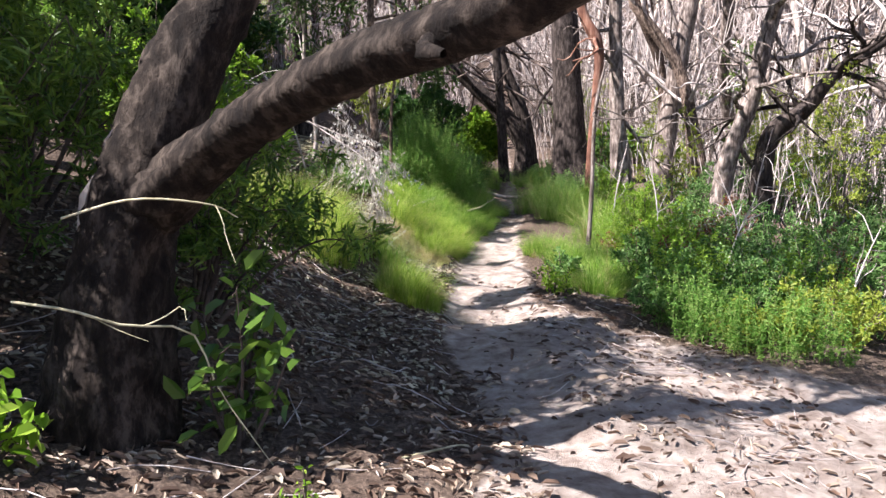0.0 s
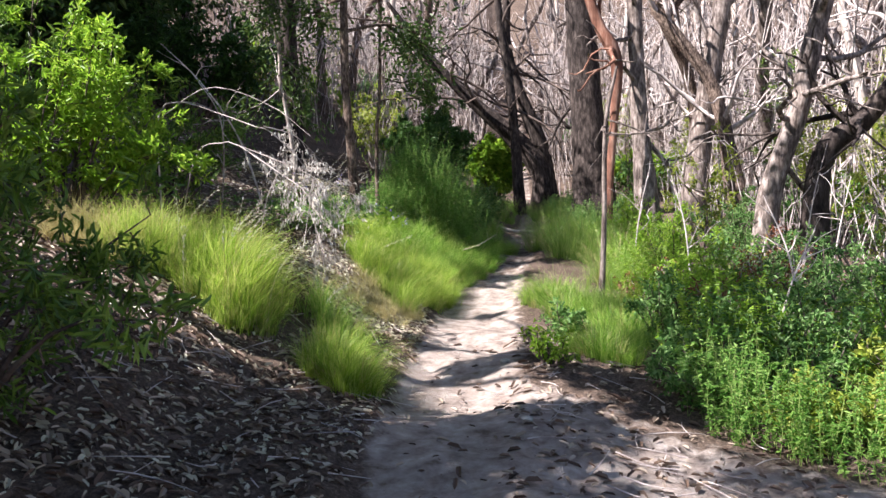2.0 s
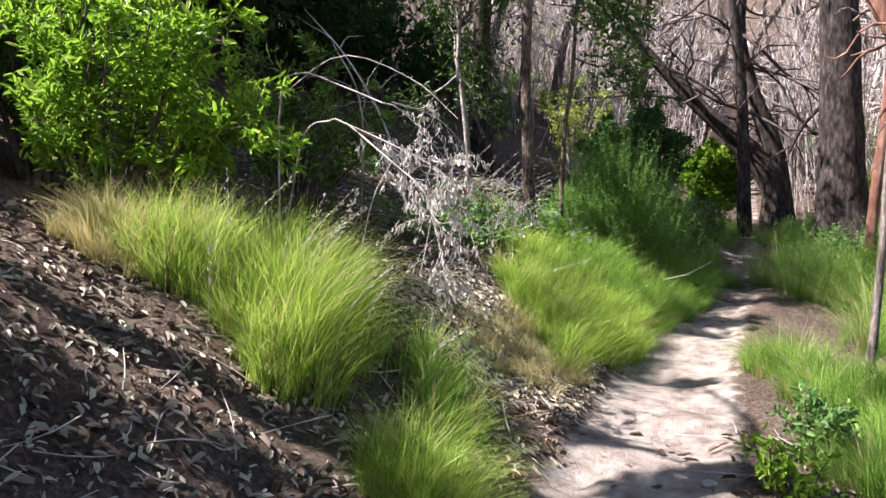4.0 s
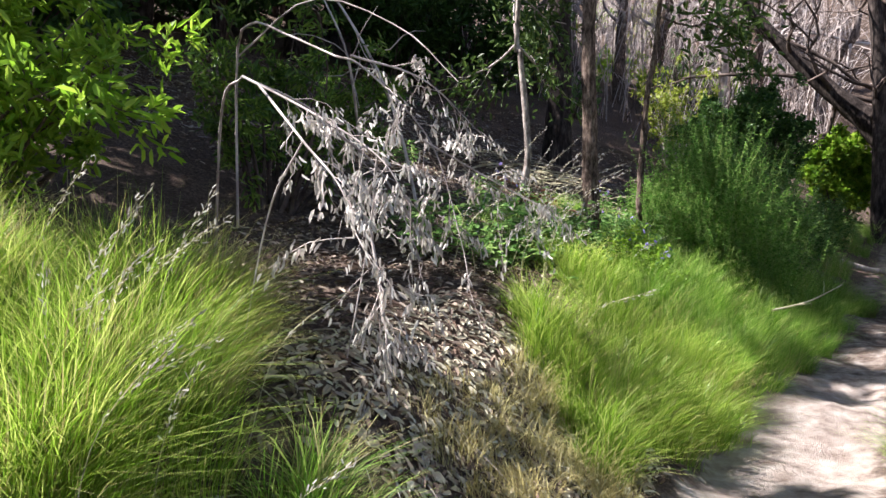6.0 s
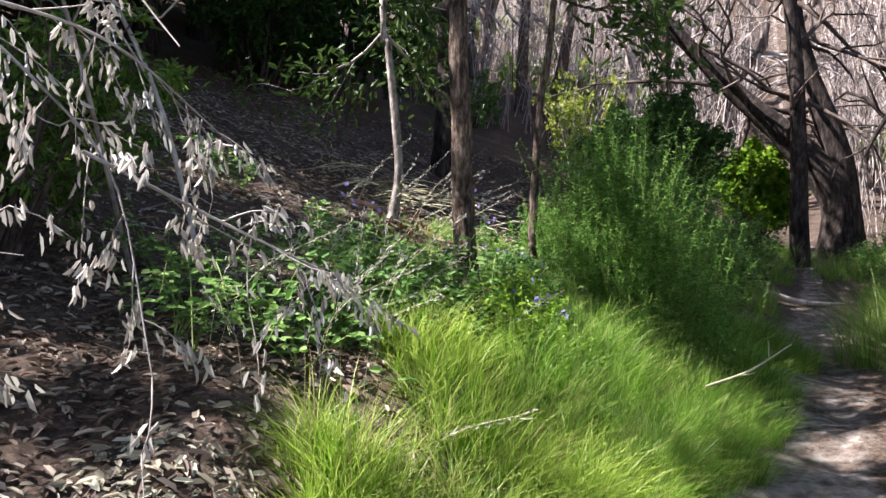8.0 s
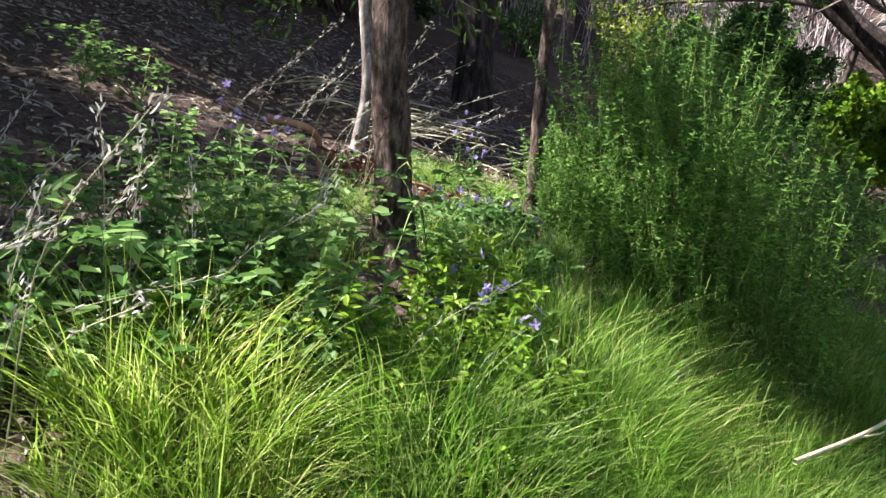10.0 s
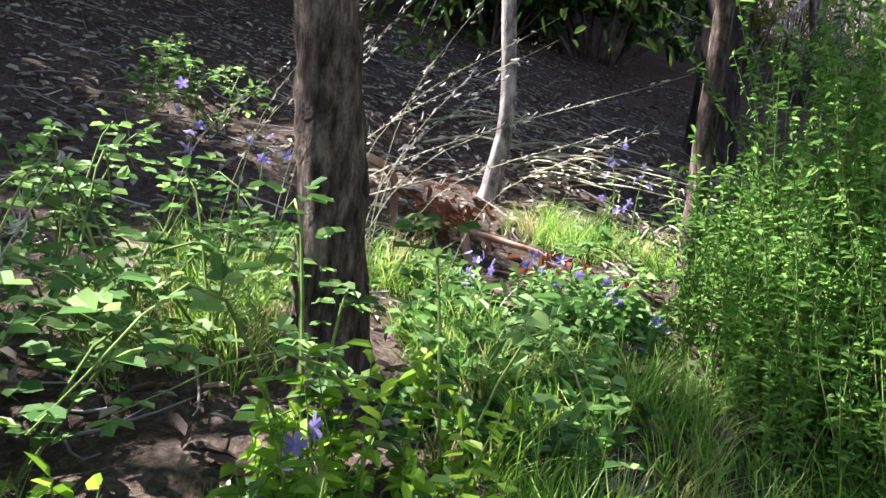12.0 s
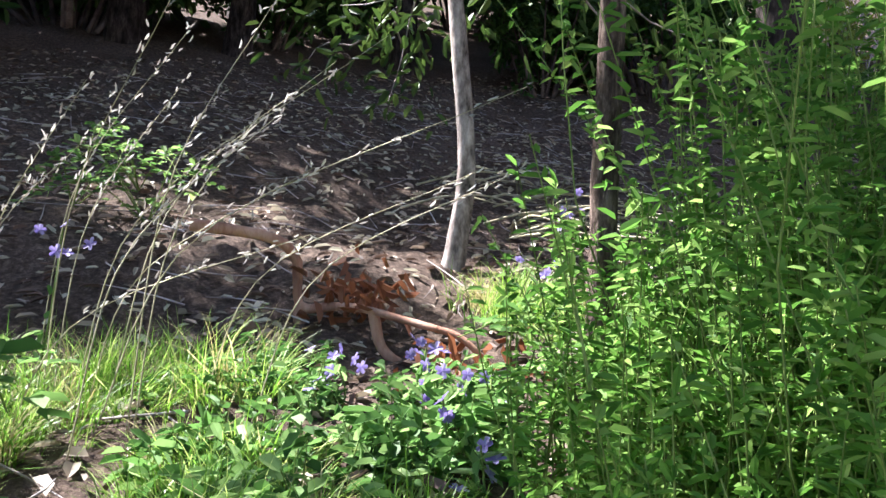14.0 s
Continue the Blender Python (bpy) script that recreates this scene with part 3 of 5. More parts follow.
grass_patch(46, "dry_weeds", [(-0.45, 10.35, 0.3), (-0.15, 10.5, 0.22), (-0.65, 10.0, 0.3), (-0.3, 9.9, 0.2), (-0.55, 10.75, 0.22)], "bleached dry weeds below the cut bank", mat=M_GRASS_DRY, height=0.19, per=1000, sweep=(0, 0), spread=0.8)
grass_patch(47, "grass_tussock", [(-0.55, 8.75, 0.22), (-0.75, 9.0, 0.2)], "ragged green grass at the bank's foot", height=0.36, per=1700, dry=0.2)
grass_patch(48, "grass_tussock", [(-2.55, 8.6, 0.45), (-2.3, 9.3, 0.45), (-1.9, 9.75, 0.35), (-2.8, 9.0, 0.4)], "bleached sunlit grass on top of the bank", mat=M_GRASS_DRY, height=0.42, per=1300)

grass_patch(49, "grass_patch", [(-0.6, 13.75, 0.28), (-0.65, 14.25, 0.28), (-0.8, 14.75, 0.28), (-1.05, 14.55, 0.25), (-0.5, 14.7, 0.25), (-0.85, 13.35, 0.25), (-1.3, 14.75, 0.2)], "short pale-green grass among weeds on the bank", height=0.17, per=1100, sweep=(0, 0), dry=0.15)


grass_patch(27, "shaded_grass", [(2.3, 18.4, 0.45), (2.5, 19.4, 0.5), (2.6, 20.4, 0.5), (2.9, 21.5, 0.6), (1.1, 22.2, 0.4), (2.3, 22.9, 0.5), (1.6, 23.9, 0.5), (2.9, 23.9, 0.6), (0.95, 23.2, 0.4), (0.8, 19.3, 0.3), (0.85, 20.4, 0.3), (3.6, 22.9, 0.6), (4.2, 24.2, 0.7)], "dim green grass closing in on the far trail", height=0.4, per=700, sweep=(0, 0), dry=0.08)


# ---- trees on the bank ----
TH = (-1.25, 14.24)
tree(51, "bank_tree", [(*TH, gz(*TH)), (-1.28, 14.2, 2.1), (-1.3, 14.16, 2.42), (-1.31, 14.12, 2.8), (-1.36, 14.05, 4.2), (-1.3, 14.1, 8.6)], [0.08, 0.076, 0.072, 0.066, 0.058, 0.04], "young tree with flaky brown bark on the bank", M_BARK_BROWN, limbs=9, limb_len=1.3, limb_from=0.8, leaves=3600, leaf=(0.12, 0.045), sides=18, rough=0.1, steps=46)
TN = (-2.8, 16.41)
tree(52, "thin_pale_tree", [(*TN, gz(*TN)), (-2.77, 16.44, 2.3), (-2.74, 16.46, 2.7), (-2.8, 16.43, 3.3), (-2.9, 16.4, 4.0), (-2.95, 16.37, 4.5), (-2.9, 16.3, 9.0)], [0.055, 0.046, 0.042, 0.038, 0.034, 0.03, 0.02], "slim tree with mottled pale and dark bark", M_BARK_MOTTLED, limbs=11, limb_len=1.1, limb_from=0.8, leaves=2600, leaf=(0.12, 0.045), sides=12, twig_mat=M_TWIG)
TT = (-1.12, 15.6)
tree(53, "slim_tree", [(*TT, gz(*TT)), (-1.12, 15.6, 2.2), (-1.12, 15.6, 2.6), (-1.1, 15.6, 3.3), (-1.03, 15.62, 4.2), (-1.0, 15.7, 8.0)], [0.036, 0.034, 0.032, 0.03, 0.026, 0.015], "slim dark grey-brown sapling among tall weeds", M_BARK_BROWN, limbs=7, limb_len=1.0, limb_from=0.8, leaves=2200, leaf=(0.12, 0.045), sides=10)
TD = (-3.8, 21.02)
tree(54, "dark_tree", [(*TD, gz(*TD)), (-3.82, 21.0, 4.5), (-3.9, 20.98, 6.5), (-3.9, 20.9, 10.5)], [0.22, 0.2, 0.18, 0.1], "straight dark-trunked tree on the slope", M_BARK_DARK, limbs=9, limb_len=1.8, limb_from=0.86, leaves=1800, leaf=(0.2, 0.09))


# ---- far end of the trail ----
def at_y(x, y):
    return (x, y, gz(x, y))


tree(61, "forked_dark_tree", [at_y(2.41, 24.6), (2.3, 24.62, 3.1), (1.4, 24.65, 4.2), (0.52, 24.69, 5.0), (-0.8, 24.65, 6.4), (-1.9, 24.5, 7.9)], [0.32, 0.28, 0.2, 0.16, 0.11, 0.05], "dark tree leaning hard over the trail's bend", M_BARK_DARK, limbs=12, limb_len=2.2, limb_from=0.35, twig_mat=M_TWIG_DARK)
tree(62, "dark_tree", [at_y(2.55, 24.8), (2.3, 24.65, 3.8), (1.7, 24.66, 5.4), (1.4, 24.67, 6.9), (1.6, 24.67, 9.0)], [0.24, 0.2, 0.16, 0.13, 0.08], "dark upright tree at the trail's bend", M_BARK_DARK, limbs=10, limb_len=2.2, limb_from=0.35, twig_mat=M_TWIG_DARK)
tree(63, "slim_dark_tree", [at_y(1.69, 23.8), (1.5, 23.82, 4.9), (1.2, 23.83, 7.4), (1.1, 23.8, 9.5)], [0.13, 0.115, 0.1, 0.08], "slim straight dark tree at the trail's bend", M_BARK_DARK, limbs=6, limb_len=1.3, limb_from=0.4, twig_mat=M_TWIG_DARK)
tree(64, "big_dark_tree", [at_y(3.55, 22.5), (3.45, 22.54, 2.8), (3.3, 22.56, 5.4), (3.1, 22.58, 9.5)], [0.52, 0.42, 0.37, 0.32], "thick straight tree with dark bark", M_BARK_DARK, limbs=6, limb_len=1.5, limb_from=0.45, sides=16)
tree(65, "pale_foot_tree", [at_y(3.88, 17.5), (3.8, 17.56, 2.4), (3.72, 17.58, 3.5), (3.66, 17.59, 5.7), (3.7, 17.6, 8.0)], [0.22, 0.17, 0.15, 0.14, 0.12], "grey tree with pale sunlit foot", M_BARK_GREY, limbs=6, limb_len=1.5, limb_from=0.4, sides=14)
tree(66, "red_bark_tree", [at_y(3.0, 17.0), (3.05, 17.09, 2.3), (3.16, 17.07, 3.6), (3.2, 17.07, 4.6), (2.88, 17.12, 5.3), (2.5, 17.2, 6.6)], [0.07, 0.075, 0.1, 0.12, 0.1, 0.07], "slender tree with peeling red bark", M_BARK_RED, limbs=4, limb_len=1.3, limb_from=0.5)
SK = (2.06, 11.6)
tree(67, "leaning_sapling", [at_y(*SK), (2.12, 11.61, 1.45), (2.16, 11.61, 2.7), (2.3, 11.6, 3.4)], [0.034, 0.03, 0.026, 0.015], "thin bare grey sapling rising from grass", M_BARK_GREY, limbs=3, limb_len=0.6, limb_from=0.6, sides=8)
tree(68, "twisted_grey_tree", [at_y(4.65, 13.78), (4.8, 13.71, 1.9), (5.14, 13.6, 3.0), (5.34, 13.52, 4.0), (5.6, 13.45, 5.2), (5.7, 13.4, 7.5)], [0.17, 0.14, 0.14, 0.13, 0.11, 0.08], "twisted grey tree with bare crooked limbs", M_BARK_GREY, limbs=10, limb_len=1.7, limb_from=0.25)
tree(69, "twisted_dark_tree", [at_y(5.3, 13.5), (5.42, 13.49, 2.3), (5.94, 13.26, 2.9), (6.4, 13.07, 3.5), (7.6, 12.8, 4.3)], [0.17, 0.15, 0.13, 0.1, 0.05], "twisted dark tree leaning away from the trail", M_BARK_DARK, limbs=9, limb_len=1.5, limb_from=0.3)
tree(70, "twisted_grey_tree", [at_y(5.1, 19.3), (5.3, 19.27, 3.0), (5.56, 19.2, 4.9), (5.8, 19.15, 6.2), (6.0, 19.1, 9.0)], [0.26, 0.22, 0.2, 0.17, 0.12], "twisted grey tree with bare crooked limbs", M_BARK_GREY, limbs=9, limb_len=1.7, limb_from=0.3)

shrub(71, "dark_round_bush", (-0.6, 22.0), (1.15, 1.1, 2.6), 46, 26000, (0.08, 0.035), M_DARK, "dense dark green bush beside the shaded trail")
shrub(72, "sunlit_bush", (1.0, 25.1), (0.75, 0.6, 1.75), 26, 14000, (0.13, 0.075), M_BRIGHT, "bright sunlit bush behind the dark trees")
shrub(73, "sunlit_bush", (-2.3, 24.6), (0.9, 0.9, 2.7), 18, 2000, (0.09, 0.045), M_YELLOW, "sunlit yellow-green bush with bare dead tops", wood=M_TWIG)
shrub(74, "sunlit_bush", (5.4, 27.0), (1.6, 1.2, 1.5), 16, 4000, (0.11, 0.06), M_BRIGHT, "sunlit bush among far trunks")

# ---- shrubs along the trail's outer edge ----
for k, (x, y, s, m, lb) in enumerate((
        (2.35, 8.2, (0.45, 0.45, 0.6), M_WEED, "leafy green shrub on the trail's edge"),
        (3.3, 8.6, (0.6, 0.6, 0.9), M_WEED, "leafy green shrub on the trail's edge"),
        (2.5, 9.9, (0.5, 0.5, 0.75), M_WEED, "leafy green shrub on the trail's edge"),
        (4.9, 8.2, (0.7, 0.7, 1.0), M_WEED, "leafy green shrub on the trail's edge"),
        (5.8, 8.8, (0.9, 0.9, 1.3), M_WEED, "leafy green shrub on the trail's edge"),
        (4.4, 10.6, (0.8, 0.8, 1.3), M_WEED, "leafy green shrub below twisted trees"),
        (6.3, 10.2, (1.0, 1.0, 1.4), M_WEED, "leafy green shrub below twisted trees"),
        (3.05, 7.3, (0.5, 0.5, 0.55), M_YELLOW, "feathery yellow-green shrub at the clearing's edge"),
        (3.9, 7.9, (0.6, 0.6, 0.75), M_YELLOW, "feathery yellow-green shrub at the clearing's edge"),
        (2.7, 8.9, (0.5, 0.5, 0.7), M_WEED, "leafy green shrub on the trail's edge"),
        (3.5, 9.7, (0.7, 0.7, 0.95), M_WEED, "leafy green shrub on the trail's edge"),
        (4.6, 9.2, (0.8, 0.8, 1.1), M_WEED, "leafy green shrub on the trail's edge"),
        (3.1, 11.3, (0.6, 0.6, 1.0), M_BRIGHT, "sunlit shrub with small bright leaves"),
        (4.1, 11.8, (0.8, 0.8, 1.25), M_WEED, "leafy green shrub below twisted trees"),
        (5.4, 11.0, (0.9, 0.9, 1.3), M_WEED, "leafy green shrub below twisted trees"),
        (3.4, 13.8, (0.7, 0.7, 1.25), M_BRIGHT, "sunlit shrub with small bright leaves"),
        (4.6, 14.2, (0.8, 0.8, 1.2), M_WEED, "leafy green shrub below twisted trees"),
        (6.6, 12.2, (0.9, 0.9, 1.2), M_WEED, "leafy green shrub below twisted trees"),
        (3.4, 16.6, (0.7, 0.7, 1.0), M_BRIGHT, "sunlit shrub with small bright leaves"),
        (5.3, 17.2, (0.9, 0.9, 1.1), M_WEED, "leafy green shrub below twisted trees"),
        (7.6, 15.0, (1.0, 1.0, 1.3), M_WEED, "leafy green shrub below twisted trees"))):
    shrub(80 + k, "edge_shrub", (x, y), s, 20, 3200, (0.062, 0.025), m, lb, group="shrubs along the trail")


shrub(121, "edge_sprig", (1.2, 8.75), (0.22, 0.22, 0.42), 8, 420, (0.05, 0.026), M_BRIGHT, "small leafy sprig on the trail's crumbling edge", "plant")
shrub(122, "edge_sprig", (1.45, 9.6), (0.3, 0.3, 0.5), 10, 800, (0.055, 0.028), M_WEED, "dark green leafy sprig on the trail's edge", "plant")
for k, (x, y, z) in enumerate(((3.0, 10.2, 0.8), (3.9, 11.3, 1.1), (2.7, 11.9, 0.7), (5.0, 10.0, 1.1), (4.6, 12.6, 1.3))):
    shrub(123 + k, "withered_shrub", (x, y), (0.4, 0.4, z), 12, 700, (0.07, 0.02), M_REDLEAF, "withered brown shrub between the green ones", group="withered shrubs", wood=M_TWIG, hang=0.6)


for k, (x, y, z) in enumerate(((6.2, 12.9, 3.2), (7.2, 14.2, 3.6), (6.4, 16.0, 3.4), (8.4, 13.0, 3.4), (8.0, 16.8, 4.0), (9.6, 15.2, 3.8), (4.6, 16.2, 2.8), (7.0, 19.5, 4.4), (9.3, 19.0, 4.4))):
    shrub(900 + k, "leafy_sapling", (x, y), (0.7, 0.7, z), 9, 1500, (0.07, 0.03), M_SHRUB if k % 2 else M_YELLOW, "thin leafy sapling between bare trunks", "tree", "leafy saplings", wood=M_BARK_GREY)


# ---- fallen branch with withered leaves ----
def withered_branch():
    rng = np.random.default_rng(101)
    x, y = -1.75, 9.7
    root = thing("fallen_branch", (x, y, gz(x, y)), "fallen branch hung with withered silver-grey leaves", "branch")
    o = np.array(root.location)
    boughs = (((-1.83, 9.85, 2.44), (-1.38, 9.75, 2.26), (-0.93, 9.61, 2.05), (-0.76, 9.6, 1.85)),
              ((-1.7, 9.81, 2.39), (-1.25, 9.55, 2.1), (-0.98, 9.43, 1.91), (-0.9, 9.42, 1.72)),
              ((-1.72, 10.47, 2.66), (-1.6, 10.52, 2.62), (-1.4, 10.65, 2.42), (-1.23, 10.77, 2.16), (-1.0, 10.68, 1.64)),
              ((-1.65, 10.5, 2.67), (-1.4, 10.9, 2.6), (-1.16, 11.24, 2.32)),
              ((-1.3, 10.72, 2.24), (-1.0, 11.0, 2.05), (-0.76, 11.18, 1.92)),
              ((-1.38, 9.75, 2.26), (-1.1, 9.95, 2.0), (-0.95, 10.1, 1.6)),
              ((-1.83, 9.85, 2.44), (-1.6, 10.15, 2.3), (-1.3, 10.35, 1.95)),
              ((-1.0, 9.7, 1.75), (-0.91, 9.66, 1.49), (-0.85, 9.66, 1.2)))
    for line in boughs:
        w, ends = Pile(), []
        p = [np.array(q) - o for q in line]
        w.add(tube(p, [0.007, 0.005, 0.002], 18, 6, 0.05, rng))
        cc = curve_points(p, 16)
        br = part("bough", w.mesh("bough", M_TWIG), root)
        for k in range(4, 16):
            w = Pile()
            twig_fan(rng, cc[k], unit(cc[k] - cc[k - 1]) + rng.normal(0, 0.75, 3) + np.array([0, 0, -0.1]), rng.uniform(0.1, 0.42), 0.003, 0, w, ends, 0.6, 0.2, 3, 0)
            part("twig", w.mesh("twig", M_TWIG), br)
        q = Pile()
        q.add(leaves_on(rng, ends, 210, 0.052, 0.015, 0.015, up=0.0, hang=1.5, fold=0.35))
        part("withered_foliage", q.mesh("withered_foliage", M_GREYLEAF, False), br)
    stems = ((((-2.7, 10.7, gz(-2.7, 10.7) - 0.03), (-2.3, 10.25, 2.35), (-1.83, 9.85, 2.44)), [0.0093, 0.0074, 0.0056]),
             (((-3.2, 11.5, gz(-3.2, 11.5) - 0.03), (-3.15, 11.35, 2.9), (-2.76, 11.03, 3.04), (-2.2, 10.65, 2.85), (-1.72, 10.47, 2.66)), [0.0112, 0.0093, 0.0074, 0.0056]),
             (((-3.15, 11.35, 2.9), (-2.5, 11.3, 3.25), (-1.76, 11.22, 3.0), (-1.27, 11.08, 2.62)), [0.0074, 0.0062, 0.0050, 0.0025]),
             (((-1.25, 9.55, 2.1), (-1.37, 9.5, 1.8), (-1.47, 9.48, gz(-1.47, 9.48) - 0.02)), [0.0050, 0.0043, 0.0031]),
             (((-0.93, 9.61, 2.05), (-1.0, 9.7, 1.75), (-1.12, 9.75, gz(-1.12, 9.75) - 0.02)), [0.0043, 0.0037, 0.0031]))
    for pts, rr in stems:
        w = Pile()
        w.add(tube([np.array(q) - o for q in pts], rr, 12, 7, 0.08, rng))
        part("main_stem", w.mesh("main_stem", M_TWIG), root)


withered_branch()
dead_twig(102, "bare_branch", [(-2.2, 12.6, gz(-2.2, 12.6)), (-2.5, 12.5, 2.7), (-3.0, 12.5, 3.5), (-3.6, 12.6, 4.1)], 0.016, "bare grey dead branch leaning on the slope", M_TWIG, 5, kid_len=0.6)
dead_twig(103, "bare_branch", [(-2.9, 12.8, gz(-2.9, 12.8)), (-2.6, 12.0, 2.9), (-3.0, 12.1, 3.6)], 0.014, "bare grey dead branch leaning on the slope", M_TWIG, 5, kid_len=0.6)
dead_twig(104, "fallen_log", [(0.95, 20.6, gz(0.95, 20.6) + 0.05), (1.45, 20.8, gz(1.45, 20.8) + 0.07), (2.0, 20.7, gz(2.0, 20.7) + 0.05)], 0.06, "pale fallen log across the trail", M_BARK_PALE, 0)
dead_twig(105, "dead_branch", [(0.35, 14.2, gz(0.35, 14.2) + 0.3), (0.62, 14.6, gz(0.62, 14.6) + 0.42), (0.9, 15.0, gz(0.9, 15.0) + 0.55)], 0.01, "pale dry branch poking out of grass", M_STRAW, 2)
dead_twig(106, "dry_brush", [(2.2, 7.6, gz(2.2, 7.6) + 0.01), (2.5, 7.75, gz(2.5, 7.75) + 0.1), (2.8, 7.9, gz(2.8, 7.9) + 0.3)], 0.014, "dry pale brushwood at the shrubs' foot", M_STRAW, 6, kid_len=0.4)


# ---- tall weeds beyond the bank trees ----
def weed_stand(seed, spots, height, n_stems, label, name="tall_weeds", mat=M_WEED, leaf=(0.05, 0.02), per=26):
    rng = np.random.default_rng(seed)
    x0, y0 = spots[0][:2]
    root = thing(name, (x0, y0, gz(x0, y0)), label, "weeds")
    o = np.array(root.location)
    w, ends_b, ends_a = Pile(), [], []
    for x, y, r in spots:
        for _ in range(n_stems):
            a, q = rng.uniform(0, 2 * np.pi), math.sqrt(rng.uniform(0, 1)) * r
            bx, by = x + q * math.cos(a), y + q * math.sin(a)
            b = np.array([bx, by, gz(bx, by) - 0.02]) - o
            h = height * rng.uniform(0.45, 1.15) * (1 - 0.35 * (q / r) ** 2)
            t = b + np.array([rng.normal(0, 0.19) * h, rng.normal(0, 0.19) * h, h])
            m = (b + t) / 2 + rng.normal(0, 0.04, 3) * h
            w.add(tube([b, m, t], [0.003, 0.0022, 0.001], 6, 3))
            f = rng.uniform(0.12, 1.0, per)[:, None]
            ends_b.append(b * (1 - f) ** 2 + 2 * m * f * (1 - f) + t * f * f)
    part("stalks", w.mesh("stalks", M_GREENSTEM), root)
    at = np.vstack(ends_b)
    n = len(at)
    dirs = rng.normal(0, 1, (n, 3)) * np.array([1, 1, 0.4]) + np.array([0, 0, 0.35])
    p = Pile()
    p.add(leaf_set(at, dirs, rng.normal(0, 0.4, (n, 3)) + np.array([0, 0, 1.0]), rng.uniform(0.5, 1.4, n) * leaf[0], rng.uniform(0.6, 1.2, n) * leaf[1], 0.25, 0.3))
    part("foliage", p.mesh("foliage", mat, False), root)


weed_stand(111, [(-0.38, 15.55, 0.28), (-0.1, 15.9, 0.4), (-0.5, 16.3, 0.35), (-0.1, 16.6, 0.45), (-0.5, 17.1, 0.45), (0.2, 17.1, 0.45), (0.25, 15.4, 0.3), (-0.85, 17.7, 0.45), (-0.1, 15.15, 0.22), (-0.6, 15.75, 0.22), (-0.75, 16.4, 0.3), (-0.3, 15.35, 0.2)], 1.45, 64, "dense stand of tall feathery green weeds", mat=M_FEATHER, leaf=(0.03, 0.012), per=88)
weed_stand(116, [(-0.75, 15.35, 0.25), (-0.85, 15.7, 0.3), (-1.0, 16.1, 0.35), (-1.15, 16.6, 0.4), (-0.5, 15.1, 0.22)], 0.7, 85, "waist-high leafy weeds round the sapling's foot", mat=M_FEATHER, leaf=(0.028, 0.012), per=46)
weed_stand(112, [(-0.1, 17.6, 0.5), (0.2, 18.6, 0.5), (-0.6, 18.3, 0.6), (-0.4, 19.6, 0.7)], 1.35, 75, "tall green weeds in the shade of trees", leaf=(0.05, 0.02), per=45)
weed_stand(28, [(2.7, 18.3, 0.5), (3.0, 19.6, 0.6), (3.3, 20.8, 0.6), (2.9, 22.6, 0.6), (4.3, 21.5, 0.7), (0.75, 21.6, 0.35), (0.9, 22.9, 0.4), (4.6, 23.5, 0.7), (3.4, 24.2, 0.5), (0.55, 20.2, 0.35)], 0.75, 60, "dim green weeds along the shaded far trail", leaf=(0.06, 0.026), per=26)
weed_stand(113, [(-1.3, 12.6, 0.3), (-1.35, 13.2, 0.3), (-1.05, 13.1, 0.25)], 0.5, 60, "knee-high leafy weeds by the bank tree", leaf=(0.055, 0.026), per=14)
weed_stand(114, [(-1.2, 14.75, 0.28), (-0.95, 14.55, 0.3), (-1.15, 15.1, 0.2)], 0.16, 60, "low green weeds under the broken branch", leaf=(0.05, 0.028), per=12)
grass_patch(115, "grass_patch", [(-1.9, 14.3, 0.35), (-1.6, 14.1, 0.3), (-2.2, 14.6, 0.35), (-2.0, 14.9, 0.3), (-2.15, 16.3, 0.3), (-1.9, 16.6, 0.3)], "light green grass among weeds on the bank", height=0.22, per=900, sweep=(0, 0), dry=0.15)

weed_stand(117, [(2.6, 8.5, 0.4), (3.0, 9.2, 0.5), (2.6, 10.5, 0.4), (3.7, 8.9, 0.5), (3.4, 10.8, 0.6), (4.6, 9.8, 0.6), (2.9, 12.4, 0.6), (4.0, 12.8, 0.7)], 1.0, 62, "tall feathery weeds mixed into the edge shrubs", mat=M_BRIGHT, leaf=(0.045, 0.018), per=34)
for k, (x, y, a, b) in enumerate(((3.1, 9.0, 0.5, 1.3), (3.8, 10.0, -0.3, 1.6), (4.5, 11.2, 0.4, 1.8), (3.3, 12.2, -0.2, 1.7), (5.2, 9.4, 0.6, 1.5), (5.8, 12.0, -0.5, 2.2), (4.2, 8.3, 0.5, 1.1), (4.9, 13.0, 0.5, 2.2), (6.4, 10.6, 0.3, 1.7), (2.8, 13.6, 0.3, 1.6), (3.9, 15.2, -0.3, 1.9), (5.9, 14.6, 0.4, 2.4))):
    dead_twig(130 + k, "dead_stalk", [(x, y, gz(x, y)), (x + a * 0.4, y, gz(x, y) + b * 0.6), (x + a, y + 0.2, gz(x, y) + b)], 0.012, "bare dry stalk sticking out of the shrubs", M_TWIG, 6, "bare stalks in the shrubs", 0.55)

